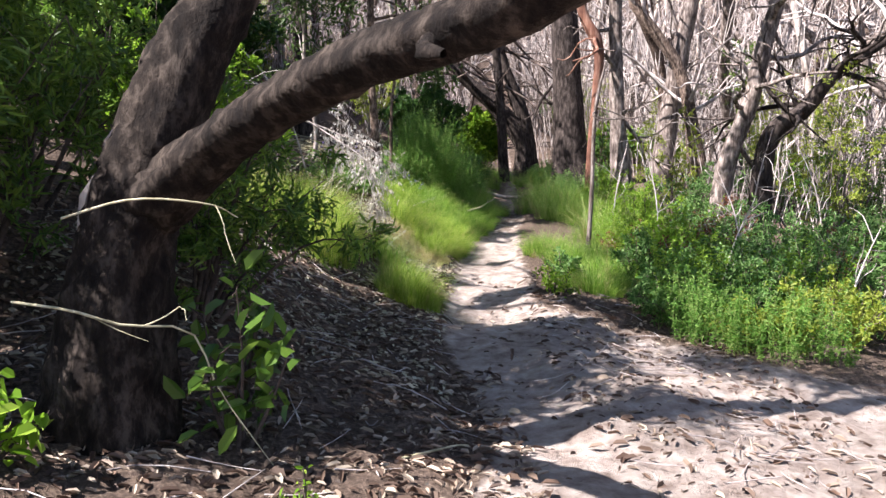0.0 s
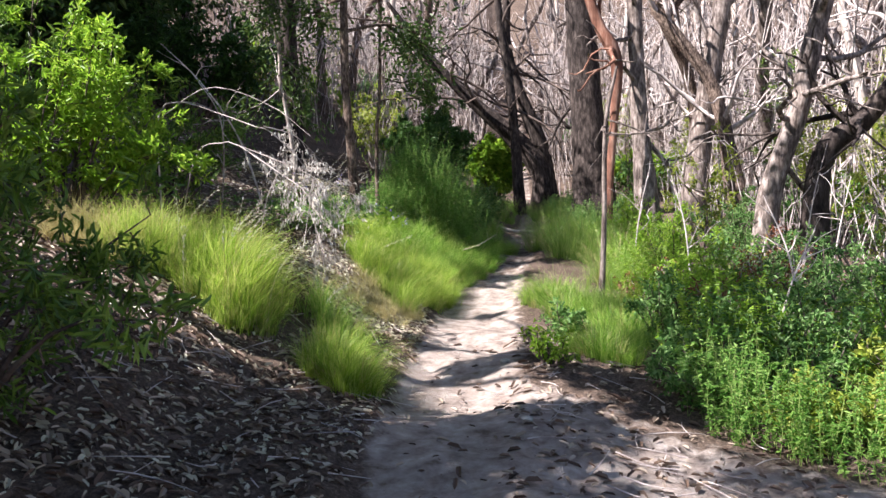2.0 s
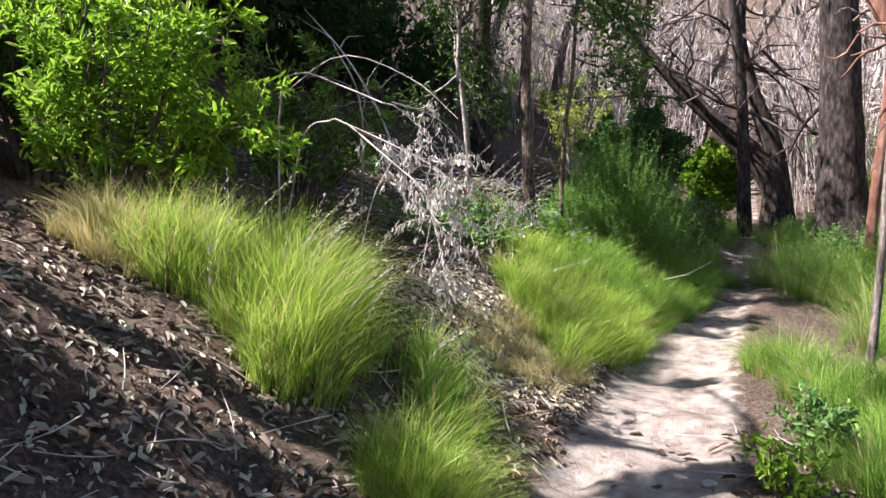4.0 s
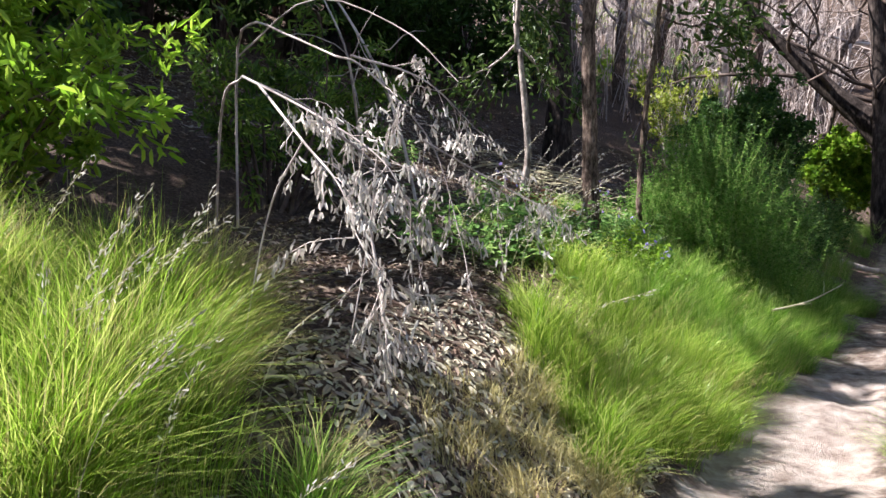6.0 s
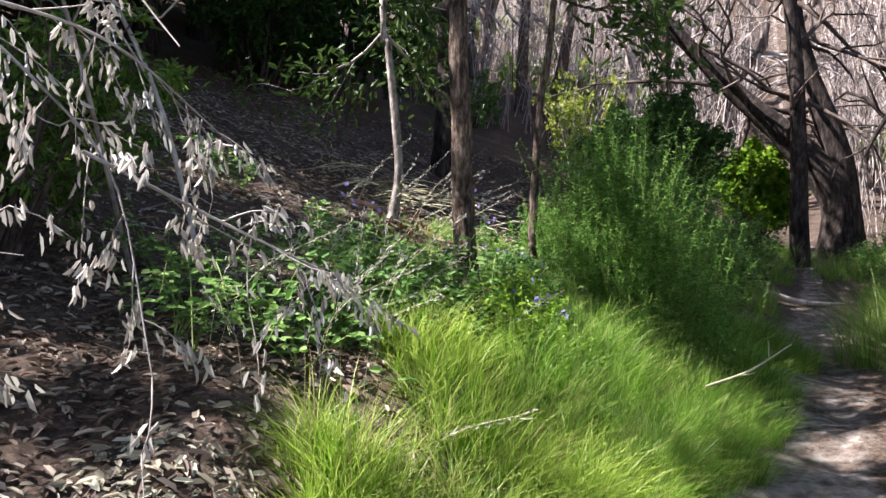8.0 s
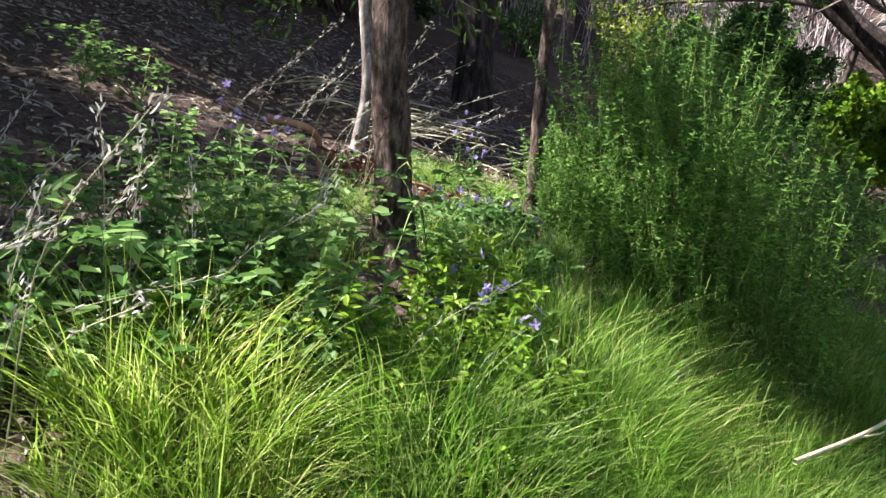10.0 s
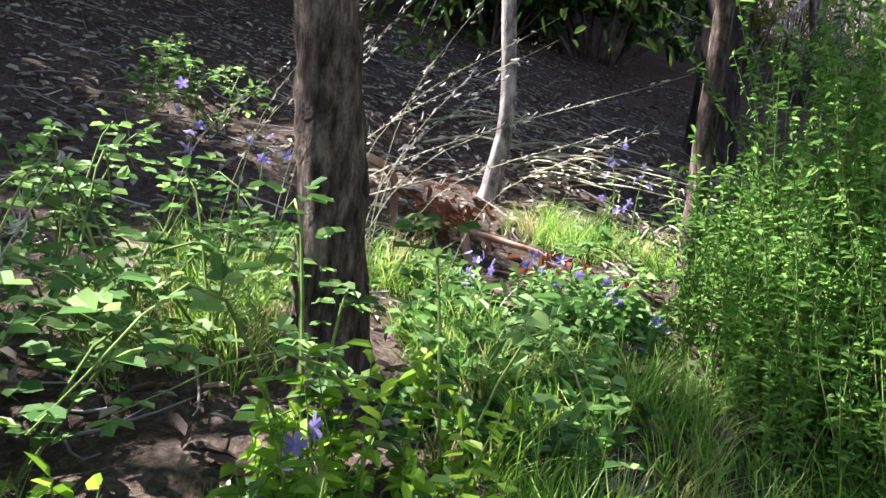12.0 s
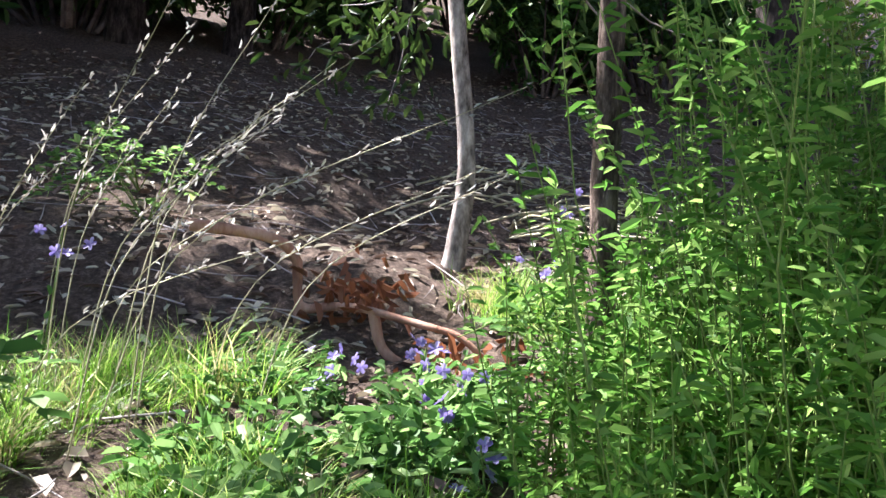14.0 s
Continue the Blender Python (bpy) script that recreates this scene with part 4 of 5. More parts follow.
weed_stand(129, [(2.45, 7.25, 0.3), (2.85, 6.85, 0.35), (3.3, 7.0, 0.35), (2.4, 7.8, 0.3)], 0.75, 60, "feathery bright weeds at the clearing's edge", mat=M_FEATHER, leaf=(0.036, 0.014), per=40)
# bright leaf colour stands in for sunlight on these weeds
weed_stand(118, [(-0.62, 13.4, 0.25), (-0.85, 13.2, 0.25), (-0.5, 13.7, 0.22), (-0.35, 13.25, 0.2), (-0.75, 13.95, 0.25), (-1.1, 13.0, 0.25)], 0.34, 52, "knee-high leafy weeds in the bright sunlit leaf colour", mat=M_BRIGHT, leaf=(0.036, 0.02), per=20)
weed_stand(119, [(-1.75, 14.95, 0.25), (-1.45, 15.4, 0.2), (-2.0, 15.15, 0.25)], 0.14, 45, "low creeping weeds round the broken branch", leaf=(0.034, 0.02), per=12)


# ---- bare forest behind ----
def forest():
    rng = np.random.default_rng(201)
    protos = []
    for k, (mat, label, r) in enumerate(((M_BARK_GREY, "bare grey forest tree with many thin limbs", 0.13), (M_BARK_PALE, "bare pale forest tree with thin limbs", 0.12), (M_BARK_GREY, "crooked bare grey forest tree", 0.17), (M_BARK_BROWN, "bare brown forest tree with thin limbs", 0.15), (M_BARK_GREY, "slender bare grey forest pole", 0.08))):
        line = [(0, 60 + 4 * k, -0.2)] + [(rng.normal(0, 0.12 + 0.1 * (k == 2)) * h, 60 + 4 * k + rng.normal(0, 0.05) * h, h) for h in (1.6, 3.2, 5.5, 8.0, 12.0)]
        protos.append(tree(210 + k, "forest_tree", line, [r, r * 0.9, r * 0.8, r * 0.62, r * 0.3], label, mat, "bare forest trees", limbs=9, limb_len=2.0, limb_from=0.15, sides=8, steps=18, twig_mat=M_TWIG))
    spots = []
    while len(spots) < 130:
        if rng.uniform() < 0.55:
            x, y = rng.uniform(-9, 24), rng.uniform(28, 50)
        else:
            x, y = rng.uniform(5.5, 22), rng.uniform(15, 32)
        if trail_d(x, y) > -1.2 and trail_d(x, y) < 0.8:
            continue
        if all((x - a) ** 2 + (y - b) ** 2 > 0.9 for a, b in spots):
            spots.append((x, y))
    for n, (x, y) in enumerate(spots):
        m = Matrix.Translation((x, y, gz(x, y) - 0.05)) @ Matrix.Rotation(rng.uniform(0, 6.28), 4, "Z") @ Matrix.Rotation(rng.normal(0, 0.07), 4, "X")
        if n < 5:
            protos[n].matrix_basis = m
        else:
            copy_thing(protos[int(rng.integers(0, 5))], m)


forest()


def thicket():
    """Bare twigs and dry brush between the far trunks, uncountable."""
    rng = np.random.default_rng(220)
    for name, n, mat, box, hh in (("brush_thicket", 5200, M_TWIG, (-10, 24, 27, 48), 4.0), ("brush_thicket", 3000, M_TWIG, (5.5, 22, 14, 30), 2.6), ("brush_thicket", 1500, M_TWIG_DARK, (-4, 20, 25, 40), 3.4)):
        p = Pile()
        for _ in range(n):
            x, y = rng.uniform(box[0], box[1]), rng.uniform(box[2], box[3])
            if -1.4 < trail_d(x, y) < 0.9:
                continue
            h = hh * rng.uniform(0.3, 1.1)
            b = np.array([x, y, gz(x, y) - 0.05])
            if rng.uniform() < 0.35:
                b = b + np.array([0, 0, rng.uniform(0.5, 4.5)])
            a = rng.uniform(0, 6.28)
            out = np.array([math.cos(a), math.sin(a), 0]) * h * rng.uniform(0.1, 0.8)
            m = b + out * 0.35 + np.array([0, 0, h * 0.65]) + rng.normal(0, 0.08, 3) * h
            t = b + out + np.array([0, 0, h * rng.uniform(0.6, 1.0)])
            p.add(tube([b, m, t], [0.014, 0.010, 0.003], 6, 3))
        ob = new(name, p.mesh(name, mat))
        tagged(ob, "tangle of bare dry twigs between the trunks", "brushwood", kind="stuff")


thicket()


def undergrowth():
    rng = np.random.default_rng(230)
    protos = [shrub(231, "forest_shrub", (8.0, 18.0), (0.9, 0.9, 1.5), 12, 1800, (0.09, 0.045), M_WEED, "green forest shrub among bare trunks", group="forest shrubs"),
              shrub(232, "forest_shrub", (9.5, 22.0), (0.8, 0.8, 2.4), 12, 1800, (0.09, 0.04), M_YELLOW, "tall yellow-green forest shrub among bare trunks", group="forest shrubs"),
              shrub(233, "forest_shrub", (7.0, 24.5), (1.0, 1.0, 1.2), 12, 1800, (0.1, 0.05), M_BRIGHT, "low bright forest shrub among bare trunks", group="forest shrubs")]
    for _ in range(48):
        x, y = rng.uniform(4.5, 20), rng.uniform(17, 40)
        if rng.uniform() < 0.3:
            x, y = rng.uniform(-9, -2), rng.uniform(27, 42)
        if -1.5 < trail_d(x, y) < 1.5:
            continue
        m = Matrix.Translation((x, y, gz(x, y) - 0.06)) @ Matrix.Rotation(rng.uniform(0, 6.28), 4, "Z")
        copy_thing(protos[int(rng.integers(0, 3))], m)


undergrowth()


# ---- shade trees and dark undergrowth up the slope ----
def shade_trees():
    rng = np.random.default_rng(240)
    protos = []
    for k in range(2):
        x, y = -10.0 - 2 * k, 16.8 + 4 * k
        z = gz(x, y)
        protos.append(tree(241 + k, "shade_tree", [(x, y, z), (x + 0.1, y, z + 1.5), (x - 0.1, y + 0.2, z + 3.0), (x + 0.2, y, z + 4.6), (x, y, z + 6.0)], [0.2, 0.17, 0.14, 0.1, 0.05], "dense-crowned dark tree added for shade on the upper slope", M_BARK_DARK, "shade trees", limbs=15, limb_len=2.0, limb_from=0.4, twigs=4, leaves=5200, leaf=(0.3, 0.13)))
    # added shorter copies, set where their crowns keep sun off the slope
    for x, y in ((-8.6, 12.4), (-9.4, 18.0)):
        m = Matrix.Translation((x, y, gz(x, y) - 0.05)) @ Matrix.Rotation(rng.uniform(0, 6.28), 4, "Z") @ Matrix.Scale(0.75 if y > 5 else 0.84, 4)
        copy_thing(protos[int(rng.integers(0, 2))], m)
    for x, y in ((-9.4, 20.5), (-12.0, 16.0), (-10.6, 23.5), (-9.4, 25.5), (-13.0, 19.5), (-13.0, 27.0), (-9.5, 29.0), (-14.5, 23.0), (-13.5, 12.5)):
        m = Matrix.Translation((x, y, gz(x, y) - 0.05)) @ Matrix.Rotation(rng.uniform(0, 6.28), 4, "Z")
        copy_thing(protos[int(rng.integers(0, 2))], m)
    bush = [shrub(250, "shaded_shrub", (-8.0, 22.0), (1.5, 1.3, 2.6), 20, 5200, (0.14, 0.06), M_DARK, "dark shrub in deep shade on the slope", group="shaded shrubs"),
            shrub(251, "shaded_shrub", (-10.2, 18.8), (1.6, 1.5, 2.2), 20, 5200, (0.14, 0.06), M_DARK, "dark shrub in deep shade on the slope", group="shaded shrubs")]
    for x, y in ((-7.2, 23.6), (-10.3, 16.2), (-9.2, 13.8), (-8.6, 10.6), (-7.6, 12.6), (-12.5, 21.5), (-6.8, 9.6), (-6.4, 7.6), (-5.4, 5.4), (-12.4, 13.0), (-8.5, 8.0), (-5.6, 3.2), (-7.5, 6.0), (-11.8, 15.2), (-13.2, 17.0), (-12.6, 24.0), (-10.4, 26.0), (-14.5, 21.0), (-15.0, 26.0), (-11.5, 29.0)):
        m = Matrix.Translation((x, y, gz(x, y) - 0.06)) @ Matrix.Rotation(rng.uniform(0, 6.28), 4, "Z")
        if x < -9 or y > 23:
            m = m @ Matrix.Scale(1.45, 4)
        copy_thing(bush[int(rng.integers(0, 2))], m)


shade_trees()


# ---- unseen trees added to shade the trail ----
def shade_canopy(seed, foot, height, shaded, label, thick=0.16):
    """An added tree, kept out of view, whose leafy boughs hang where their shade falls on the ground: shaded holds (x,
    y, radius, fullness).
    """
    rng = np.random.default_rng(seed)
    x, y = foot
    root = thing("shade_canopy", (x, y, gz(x, y)), label, "tree", "tall trees above the trail")
    o = np.array(root.location)
    toward = np.array(SUN_FROM) / SUN_FROM.z
    spots = [(np.array([a, b, gz(a, b)]) + toward * height * rng.uniform(0.92, 1.08) - o, r, full) for a, b, r, full in shaded]
    mid = np.mean([c for c, _, _ in spots], axis=0)
    top = np.array([mid[0] * 0.25, mid[1] * 0.25, height * 0.95])
    p = Pile()
    p.add(tube([np.array([0, 0, -0.2]), np.array([0.08, 0.05, height * 0.3]), top * 0.6 + [0.05, -0.05, 0], top], [thick * 1.3, thick, thick * 0.8, thick * 0.4], 24, 14, 0.08, rng))
    part("trunk", p.mesh("trunk", M_BARK_BROWN), root)
    for c, r, full in spots:
        w, ends = Pile(), []
        start = top * rng.uniform(0.72, 0.98)
        w.add(tube([start, (start + c) / 2 + np.array([0, 0, 0.35]), c], [0.05, 0.035, 0.012], 10, 6, 0.05, rng))
        for _ in range(5):
            twig_fan(rng, c, rand_dir(rng, 1, 0.1)[0], r * 0.9, 0.012, 2, w, ends, 0.8, 0.05, 3, 0)
        bough = part("bough", w.mesh("bough", M_BARK_BROWN), root)
        n = int(900 * r * r * full) + 40
        q = rand_dir(rng, n) * (rng.uniform(0, 1, n) ** 0.4)[:, None] * np.array([r, r, r * 0.7])
        f = Pile()
        f.add(leaf_set(c + q, rng.normal(0, 1, (n, 3)) + np.array([0, 0, -0.4]), rng.normal(0, 0.7, (n, 3)) + np.array([0, 0, 0.6]), rng.uniform(0.13, 0.24, n), rng.uniform(0.06, 0.1, n)))
        part("foliage", f.mesh("foliage", M_CANOPY, False), bough)


# invented sun blockers; feet and boughs stay outside the camera's view
shade_canopy(271, (-4.7, 2.3), 5.2, ((0.3, 6.1, 1.15, 1.6), (-0.9, 5.7, 1.1, 1.6), (0.85, 7.0, 0.7, 1.4), (-0.5, 7.0, 0.85, 1.4), (-1.7, 5.9, 0.75, 1.2), (0.15, 5.1, 0.45, 1.4), (-1.7, 5.0, 0.9, 1.4), (1.15, 7.45, 0.35, 1.4), (-1.2, 4.5, 0.55, 1.2)), "unseen leafy tree added to shade the litter bed and near trail")
shade_canopy(272, (-5.1, 6.5), 5.4, ((0.55, 8.75, 0.22, 1.5), (0.95, 9.05, 0.25, 1.5), (0.25, 9.5, 0.16, 1.2), (1.7, 8.4, 0.45, 1.3), (2.1, 7.8, 0.4, 1.2), (-0.4, 8.0, 0.2, 1.0), (0.75, 11.2, 0.2, 1.2), (2.6, 9.4, 0.5, 1.0), (3.9, 9.9, 0.7, 1.0), (3.0, 8.6, 0.5, 1.0), (3.4, 10.5, 0.6, 1.0), (4.6, 9.0, 0.6, 1.0)), "unseen leafy tree added to cast shade bands on the trail", 0.13)
shade_canopy(273, (-6.6, 10.6), 6.4, ((1.0, 15.1, 0.5, 1.2), (0.6, 15.9, 0.35, 0.9), (1.3, 17.0, 0.9, 1.4), (0.6, 18.4, 0.9, 1.3), (1.7, 19.6, 1.2, 1.4), (-0.4, 14.9, 0.3, 0.6), (1.05, 13.9, 0.4, 1.2), (0.75, 13.2, 0.25, 1.0), (-2.5, 15.5, 0.55, 0.8), (-3.2, 14.7, 0.6, 0.8), (-3.4, 16.6, 0.5, 0.7), (-1.6, 11.3, 0.5, 1.2), (-2.0, 12.2, 0.45, 1.2), (-1.5, 12.7, 0.42, 1.0), (-3.7, 13.7, 0.8, 1.0), (-3.5, 11.5, 0.8, 1.2), (-4.6, 12.6, 0.9, 1.2), (2.4, 21.5, 1.2, 1.3)), "unseen leafy tree added to shade the far trail and slope")
shade_canopy(274, (6.9, 9.2), 7.4, ((4.3, 11.3, 0.7, 1.0), (2.5, 10.9, 0.35, 1.0), (5.7, 10.4, 0.8, 1.0), (6.5, 13.4, 0.9, 0.9), (8.6, 14.8, 1.0, 0.9), (7.4, 17.0, 1.1, 0.9), (5.4, 15.8, 0.8, 0.9), (3.9, 13.2, 0.6, 0.9)), "unseen leafy tree added to shade the outer edge shrubs")


# ---- leaf litter ----
def litter(seed, n, box, size, keep, label, mat=M_LITTER):
    rng = np.random.default_rng(seed)
    x, y = rng.uniform(box[0], box[1], n), rng.uniform(box[2], box[3], n)
    ok = rng.uniform(0, 1, n) < keep(x, y)
    x, y = x[ok], y[ok]
    n = len(x)
    z = ground_z(x, y) + rng.uniform(0.004, 0.03, n)
    a = rng.uniform(0, 2 * np.pi, n)
    e = 0.02
    gx, gy = (ground_z(x + e, y) - z) / e * 0 + (ground_z(x + e, y) - ground_z(x - e, y)) / (2 * e), (ground_z(x, y + e) - ground_z(x, y - e)) / (2 * e)
    up = np.c_[-gx, -gy, np.ones(n)] + rng.normal(0, 0.28, (n, 3))
    al = np.c_[np.cos(a), np.sin(a), gx * np.cos(a) + gy * np.sin(a)] + rng.normal(0, 0.12, (n, 3))
    p = Pile()
    L = rng.uniform(0.5, 1.3, n) * size
    p.add(leaf_set(np.c_[x, y, z], al, up, L, L * rng.uniform(0.22, 0.5, n), 0.3, rng.uniform(-0.1, 0.3), 0.5))
    tagged(new("leaf_litter", p.mesh("leaf_litter", mat, False)), label, "leaf litter", kind="stuff")


def beside(x, y):
    d = trail_d(x, y)
    return np.where((np.abs(d) < 0.42) & ((y > 5.8) | (d > 0)), 0.05, np.where(d > 0.4, 0.25, 1.0))


litter(301, 19000, (-3.2, 2.6, 1.2, 9.8), 0.075, beside, "dry brown leaves strewn thickly on dark soil")
litter(302, 7500, (-3.2, 0.2, 9.4, 13.0), 0.06, beside, "dry grey-brown leaves on the cut bank")
litter(303, 12000, (-9.0, -0.6, 12.5, 24.0), 0.07, beside, "dead leaves on the shaded slope")
litter(304, 800, (0.3, 6.0, 1.0, 8.0), 0.03, lambda x, y: np.full(len(x), 0.8), "scattered dry leaves on the dusty clearing")


litter(305, 2600, (-1.35, 0.05, 9.4, 11.1), 0.055, beside, "bleached leaves and husks on the sunny bank's foot", M_BLEACHED)
# pale leaf colour here also stands in for sunflecks on the slope
litter(306, 2200, (-8.0, -1.6, 13.2, 20.0), 0.075, beside, "pale dead leaves, partly painted sunflecks, dotted over the slope", M_BLEACHED)
litter(307, 1500, (-2.8, 0.0, 5.0, 8.4), 0.06, beside, "pale curled leaves among the brown litter", M_BLEACHED)


def litter_twigs(seed, n, box, mat, label):
    rng = np.random.default_rng(seed)
    p = Pile()
    for _ in range(n):
        x, y, a, l = rng.uniform(box[0], box[1]), rng.uniform(box[2], box[3]), rng.uniform(0, 6.28), rng.uniform(0.08, 0.45)
        if abs(float(trail_d(x, y))) < 0.4:
            continue
        c = np.array([[x + l * f * math.cos(a) + rng.normal(0, 0.015), y + l * f * math.sin(a) + rng.normal(0, 0.015), 0] for f in (0, 0.5, 1)])
        c[:, 2] = ground_z(c[:, 0], c[:, 1]) + 0.012 + rng.uniform(0, 0.03, 3)
        p.add(tube(c, [0.004, 0.0035, 0.0015], 4, 4))
    tagged(new("fallen_twigs", p.mesh("fallen_twigs", mat)), label, "twigs", kind="stuff")


litter_twigs(310, 420, (-3, 2.4, 1.5, 10), M_TWIG, "thin dry twigs on the litter")
litter_twigs(311, 600, (-8, -1.2, 12.5, 22), M_TWIG, "thin dry twigs on the shaded slope")


# ---- stones ----
def stone(seed, x, y, r, label):
    rng = np.random.default_rng(seed)
    bm = bmesh.new()
    bmesh.ops.create_icosphere(bm, subdivisions=3, radius=1)
    for v in bm.verts:
        k = 1 + 0.28 * noise.noise(v.co * 1.3 + Vector((seed, 0, 0))) + 0.08 * noise.noise(v.co * 4)
        v.co = Vector((v.co.x * r * 1.25, v.co.y * r, v.co.z * r * 0.62)) * k
    for f in bm.faces:
        f.smooth = True
    me = bpy.data.meshes.new("stone")
    bm.to_mesh(me)
    me.materials.append(M_STONE)
    ob = new("stone", me)
    ob.matrix_basis = Matrix.Translation((x, y, gz(x, y) + r * 0.2)) @ Matrix.Rotation(rng.uniform(0, 6), 4, "Z")
    tagged(ob, label, "stone", "stones")


for k, (x, y, r) in enumerate(((-1.42, 3.75, 0.075), (0.12, 11.95, 0.06), (0.3, 12.2, 0.035), (0.05, 11.6, 0.045), (0.85, 8.9, 0.04), (0.95, 7.2, 0.035), (-0.28, 10.9, 0.05), (0.2, 12.9, 0.04))):
    stone(400 + k, x, y, r, "pale rounded stone on the soil" if k == 0 else "small pale stone beside the trail")


# ---- the flowery bank ----
def broken_branch():
    rng = np.random.default_rng(501)
    foot = (-1.72, 15.72)
    root = thing("broken_branch", (*foot, gz(*foot)), "broken peeled pinkish branch lying with russet dead leaves", "branch")
    o = np.array(root.location)
    for pts, r in ((((-2.62, 15.1, 2.33), (-2.5, 15.35, 2.3), (-2.47, 15.45, 2.22), (-2.46, 15.47, 2.05), (-2.3, 15.56, 2.06), (-2.14, 15.6, 2.05)), 0.023),
                   (((-2.46, 15.47, 2.05), (-2.44, 15.46, 1.95), (-2.43, 15.45, gz(-2.43, 15.45) - 0.01)), 0.026),
                   (((-2.16, 15.6, 2.05), (-2.12, 15.62, 1.92), (-2.0, 15.68, 1.86), (-1.85, 15.72, 1.84), (-1.7, 15.74, 1.86)), 0.02),
                   (((-2.14, 15.6, 2.05), (-1.95, 15.66, 2.02), (-1.82, 15.72, 1.99), (-1.72, 15.78, 1.9)), 0.014),
                   (((-1.98, 15.68, 1.86), (-1.96, 15.62, gz(-1.96, 15.62))), 0.016)):
        p = Pile()
        p.add(tube([np.array(q) - o for q in pts], [r, r * 0.85, r * 0.6], 18, 9, 0.1, rng))
        part("limb", p.mesh("limb", M_PINKWOOD), root)
    for c, n, s in (((-2.32, 15.62, 2.12), 90, 0.09), ((-1.75, 15.7, 1.86), 130, 0.11), ((-1.62, 15.5, 1.75), 80, 0.1)):
        c = np.array(c) - o
        base = c + rng.normal(0, s, (n, 3)) * np.array([1, 1, 0.6])
        for k in range(n):
            v, f = leaf_set(base[k:k + 1], rng.normal(0, 1, (1, 3)) + np.array([0, 0, -0.8]), rng.normal(0, 1, (1, 3)), rng.uniform(0.05, 0.1, 1), rng.uniform(0.02, 0.035, 1), 0.4, 0.25)
            part("dead_leaf", fast_mesh("dead_leaf", v, f, M_REDLEAF, False), root)


broken_branch()


def flower(seed, x, y, h, heads, label="violet wildflower on a leafy stalk"):
    rng = np.random.default_rng(seed)
    root = thing("violet_flower", (x, y, gz(x, y)), label, "flower", "violet flowers")
    p = Pile()
    top = np.array([rng.normal(0, 0.05), rng.normal(0, 0.05), h])
    p.add(tube([np.zeros(3) - [0, 0, 0.02], top * 0.5 + rng.normal(0, 0.02, 3), top], [0.004, 0.003, 0.002], 8, 5))
    n = 14
    f = rng.uniform(0.1, 0.8, n)[:, None]
    part("stalk", p.mesh("stalk", M_GREENSTEM), root)
    q = Pile()
    q.add(leaf_set(top * f, rng.normal(0, 1, (n, 3)) + np.array([0, 0, 0.3]), np.tile([0, 0, 1.0], (n, 1)), rng.uniform(0.03, 0.06, n), rng.uniform(0.015, 0.025, n)))
    part("foliage", q.mesh("foliage", M_WEED, False), root)
    for _ in range(heads):
        c = top + rng.normal(0, 0.035, 3) + np.array([0, 0, -rng.uniform(0, 0.08)])
        ax = unit(rng.normal(0, 1, 3) + np.array([0.6, -0.6, 0.5]))
        s1 = unit(np.cross(ax, [0.2, 0.5, 0.9]))
        s2 = np.cross(ax, s1)
        a = np.linspace(0, 2 * np.pi, 5, endpoint=False)
        d = np.cos(a)[:, None] * s1 + np.sin(a)[:, None] * s2 + ax * 0.3
        w = Pile()
        w.add(leaf_set(np.tile(c, (5, 1)), d, np.tile(ax, (5, 1)), np.full(5, rng.uniform(0.016, 0.023)), np.full(5, 0.014), 0.1, 0.1, 0.6))
        part("bloom", w.mesh("bloom", M_PURPLE, False), root)


for k, (x, y, z, n) in enumerate(((-0.64, 13.75, 1.76, 6), (-0.52, 13.62, 1.68, 5), (-0.86, 13.82, 1.72, 4), (-2.23, 14.44, 2.34, 6), (-2.18, 14.52, 2.28, 5), (-1.19, 15.36, 1.87, 6), (-1.25, 15.3, 1.92, 5), (-1.91, 16.33, 2.5, 6), (-1.8, 16.4, 2.46, 4), (-1.66, 15.78, 2.29, 4), (-0.92, 15.05, 1.84, 4), (-1.64, 15.17, 1.8, 6), (-1.7, 15.12, 1.83, 5), (-1.63, 15.43, 1.86, 6), (-1.55, 15.36, 1.84, 4), (-1.05, 15.15, 1.95, 3))):
    h = max(z - gz(x, y), 0.12)
    flower(520 + k, x, y, h, n)


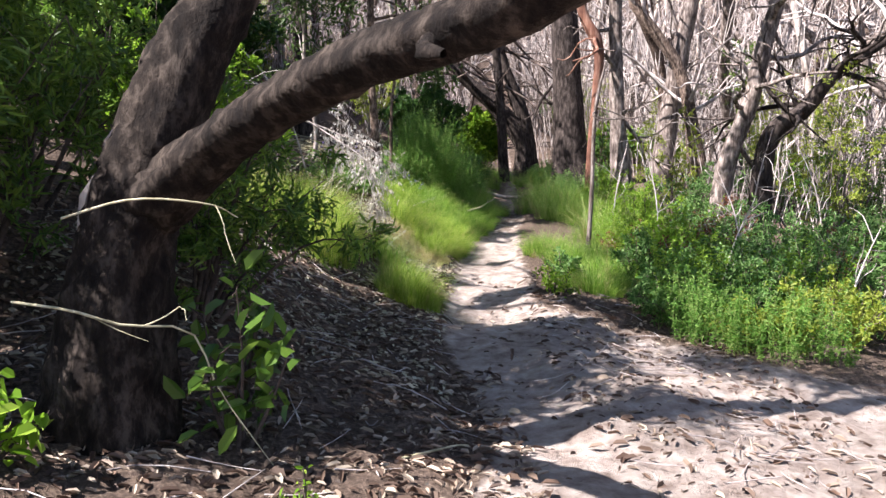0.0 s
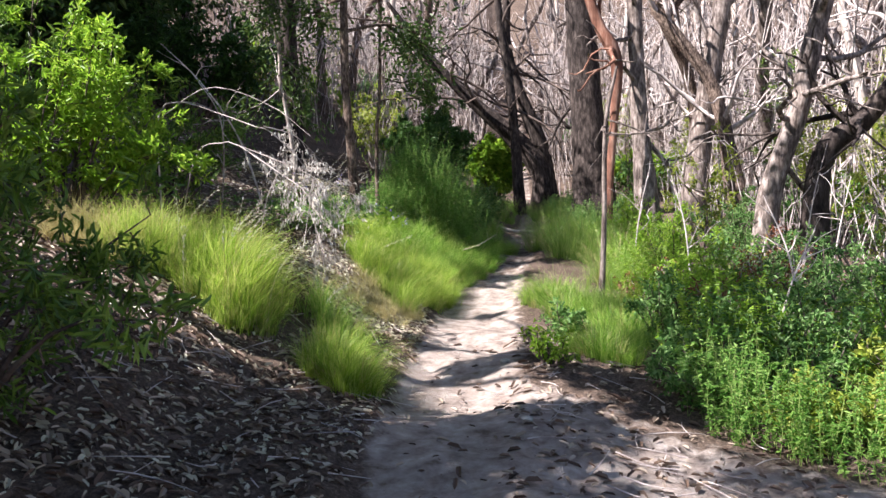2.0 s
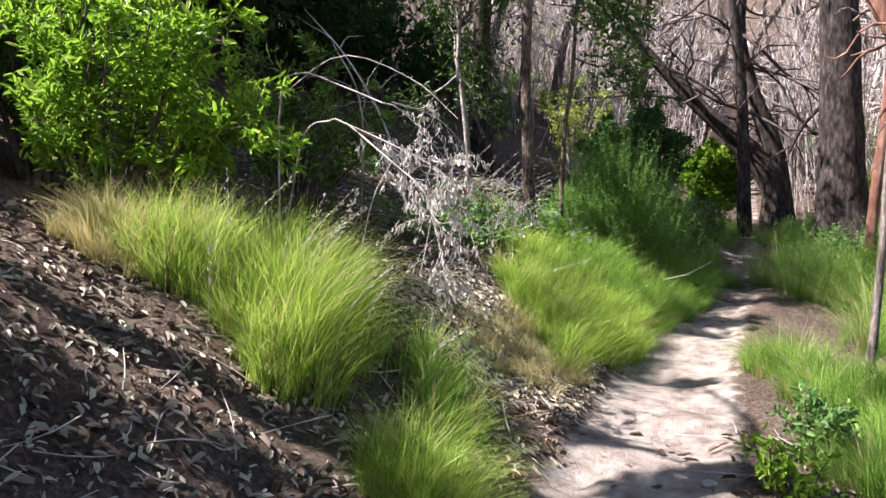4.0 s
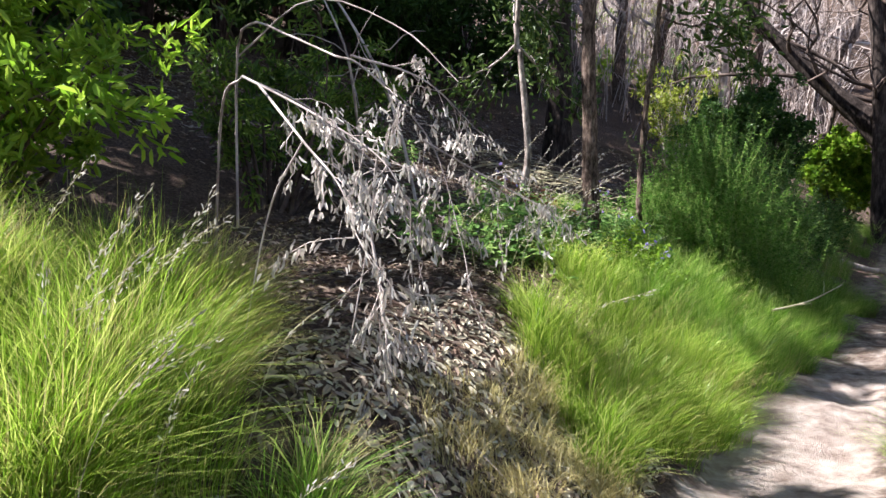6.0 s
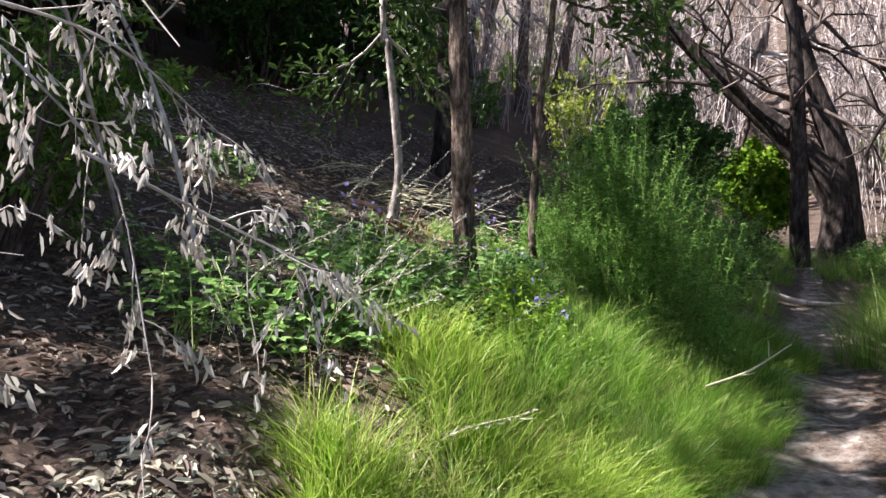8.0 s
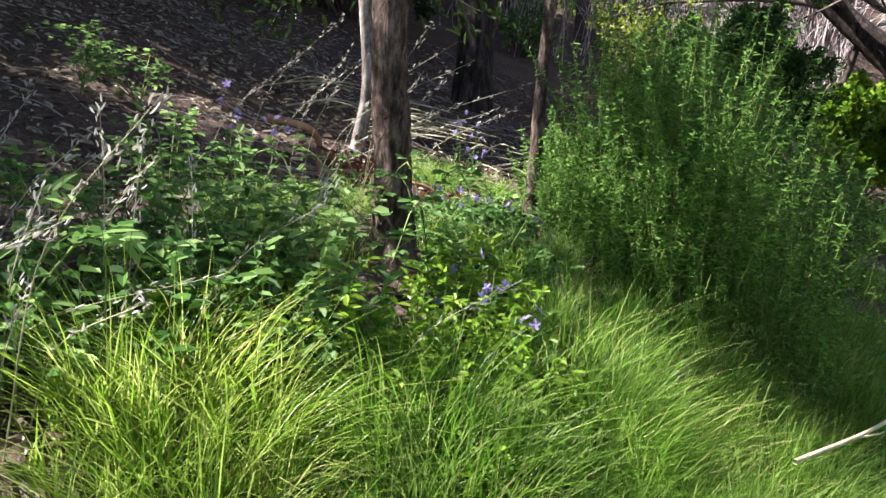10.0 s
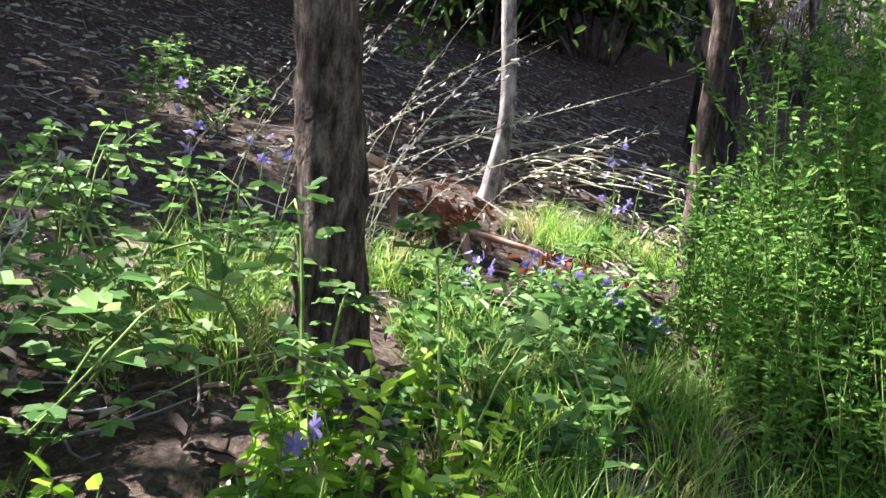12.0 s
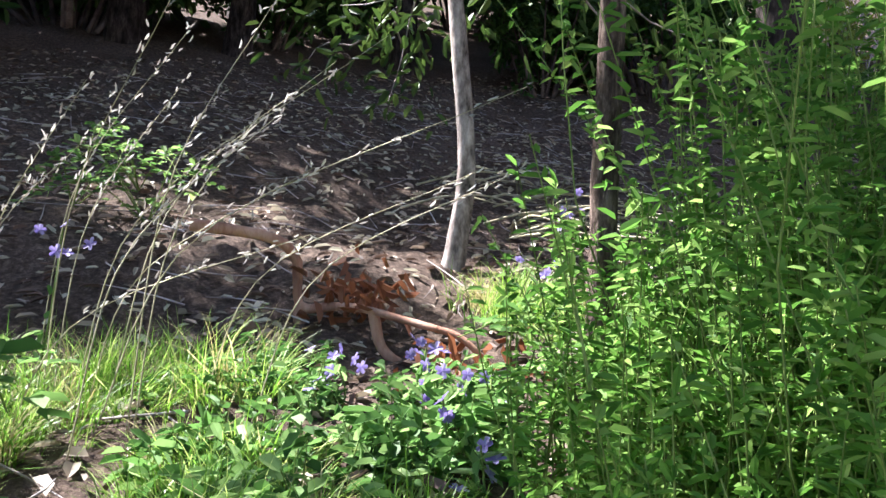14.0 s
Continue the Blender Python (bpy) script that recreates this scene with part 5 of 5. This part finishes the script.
def bramble(seed, spots, label, tall=1.0):
    """Low arching canes with broad toothed leaves in threes."""
    rng = np.random.default_rng(seed)
    x0, y0 = spots[0]
    root = thing("bramble", (x0, y0, gz(x0, y0)), label, "bramble", "brambles")
    o = np.array(root.location)
    q = Pile()
    for x, y in spots:
        for _ in range(5):
            p = Pile()
            a, l = rng.uniform(0, 6.28), rng.uniform(0.25, 0.6)
            b = np.array([x, y, gz(x, y)]) - o
            h = rng.uniform(0.15, 0.42) * tall
            ex, ey = x + l * math.cos(a), y + l * math.sin(a)
            t = np.array([ex, ey, gz(ex, ey) + h * 0.7]) - o
            m = (b + t) / 2 + np.array([0, 0, h * 0.75])
            p.add(tube([b, m, t], [0.004, 0.003, 0.0015], 8, 4))
            part("cane", p.mesh("cane", M_GREENSTEM), root)
            c = curve_points([b, m, t], 14)
            for k in range(2, 14):
                d0 = unit(rng.normal(0, 1, 3) * np.array([1, 1, 0.3]) + np.array([0, 0, 0.3]))
                s = unit(np.cross(d0, [0, 0, 1.0]))
                dirs = np.stack([d0, d0 * 0.4 + s, d0 * 0.4 - s])
                c0 = c[k] + d0 * rng.uniform(0.02, 0.06)
                up = np.tile(rng.normal(0, 0.35, 3) + [0, 0, 1.0], (3, 1))
                sz = rng.uniform(0.02, 0.05)
                q.add(leaf_set(np.tile(c0, (3, 1)), dirs, up, np.array([1.2, 1, 1]) * sz, np.array([0.8, 0.7, 0.7]) * sz, 0.15, 0.2, 0.5))
    part("foliage", q.mesh("foliage", M_BRAMBLE, False), root)


bramble(540, [(-1.5, 13.5), (-1.7, 13.8), (-1.35, 13.25), (-1.85, 13.55), (-1.6, 13.2), (-1.2, 13.55)], "bramble with broad toothed green leaves")
bramble(541, [(-2.0, 14.1), (-2.3, 14.0), (-1.8, 14.0), (-2.2, 13.6), (-1.55, 14.1)], "bramble with broad toothed green leaves")
bramble(542, [(-0.95, 13.95), (-0.8, 14.15)], "bramble with broad pale-green leaves at the tree's foot")
bramble(543, [(-1.3, 15.75)], "bramble growing beside the broken branch", 0.5)
bramble(544, [(-4.0, 15.0), (-4.3, 15.4), (-3.8, 15.3)], "bramble patch on the shaded slope")


bramble(545, [(-1.35, 12.4), (-1.6, 12.2), (-1.5, 12.7), (-1.85, 12.6), (-1.3, 12.0), (-1.7, 11.8)], "bramble and weeds tangled below the withered branch")
bramble(546, [(-2.1, 12.3), (-2.2, 12.9), (-1.95, 12.0), (-2.5, 12.6)], "bramble on the dark bank")


def oat_stalk(seed, x, y, h, lean, label="tall dry grass stalk with pale seed heads"):
    rng = np.random.default_rng(seed)
    root = thing("grass_stalk", (x, y, gz(x, y)), label, "grass", "tall seeding grasses")
    t = np.array([lean[0], lean[1], h])
    m = np.array([lean[0] * 0.25, lean[1] * 0.25, h * 0.58])
    p = Pile()
    p.add(tube([np.zeros(3) - [0, 0, 0.02], m, t], [0.002, 0.0016, 0.0008], 12, 4))
    c = curve_points([np.zeros(3), m, t], 40)
    part("stalk", p.mesh("stalk", M_STRAW), root)
    n = 26
    k = rng.integers(20, 40, n)
    d = unit(c[k] - c[k - 1]) + rng.normal(0, 0.35, (n, 3))
    q = Pile()
    q.add(leaf_set(c[k] + rng.normal(0, 0.008, (n, 3)), d, rng.normal(0, 1, (n, 3)), rng.uniform(0.015, 0.032, n), np.full(n, 0.006), 0.3))
    part("seed_head", q.mesh("seed_head", M_GREYLEAF, False), root)["kind"] = "stuff"


rs = np.random.default_rng(560)
for k in range(15):
    x, y = -1.95 + rs.normal(0, 0.22), 14.62 + rs.normal(0, 0.2)
    oat_stalk(561 + k, x, y, rs.uniform(0.45, 1.05), (rs.uniform(0.1, 0.75), rs.uniform(0.1, 0.65)))
for k in range(12):
    x, y = -1.1 + rs.normal(0, 0.25), 12.9 + rs.normal(0, 0.35)
    oat_stalk(600 + k, x, y, rs.uniform(0.3, 0.7), (rs.uniform(-0.1, 0.4), rs.uniform(-0.1, 0.3)))
for k in range(22):
    x, y = -1.45 + rs.normal(0, 0.35), 12.2 + rs.normal(0, 0.4)
    oat_stalk(660 + k, x, y, rs.uniform(0.3, 0.75), (rs.uniform(-0.2, 0.5), rs.uniform(-0.2, 0.4)), "dry bleached stalk with withered seed heads")
for k in range(18):
    x, y = -1.35 + rs.normal(0, 0.3), 8.9 + rs.normal(0, 0.4)
    oat_stalk(620 + k, x, y, rs.uniform(0.45, 0.85), (rs.uniform(0.0, 0.5), rs.uniform(-0.1, 0.2)))


def twig_pile():
    rng = np.random.default_rng(650)
    x, y = -3.05, 17.6
    root = thing("twig_pile", (x, y, gz(x, y)), "low heap of pale dry twigs on the slope", "twigs")
    o = np.array(root.location)
    for _ in range(70):
        a, l = rng.normal(-0.35, 0.5), rng.uniform(0.4, 1.1)
        c = np.array([x + rng.normal(0, 0.55), y + rng.normal(0, 0.3)])
        e = np.array([math.cos(a), math.sin(a)]) * l / 2
        z = gz(*c) + rng.uniform(0.02, 0.22)
        p = Pile()
        p.add(tube([np.array([*(c - e), z - 0.03]) - o, np.array([*c, z + 0.04]) - o, np.array([*(c + e), z - 0.02]) - o], [0.008, 0.007, 0.003], 7, 5))
        part("twig", p.mesh("twig", M_STRAW), root)


twig_pile()
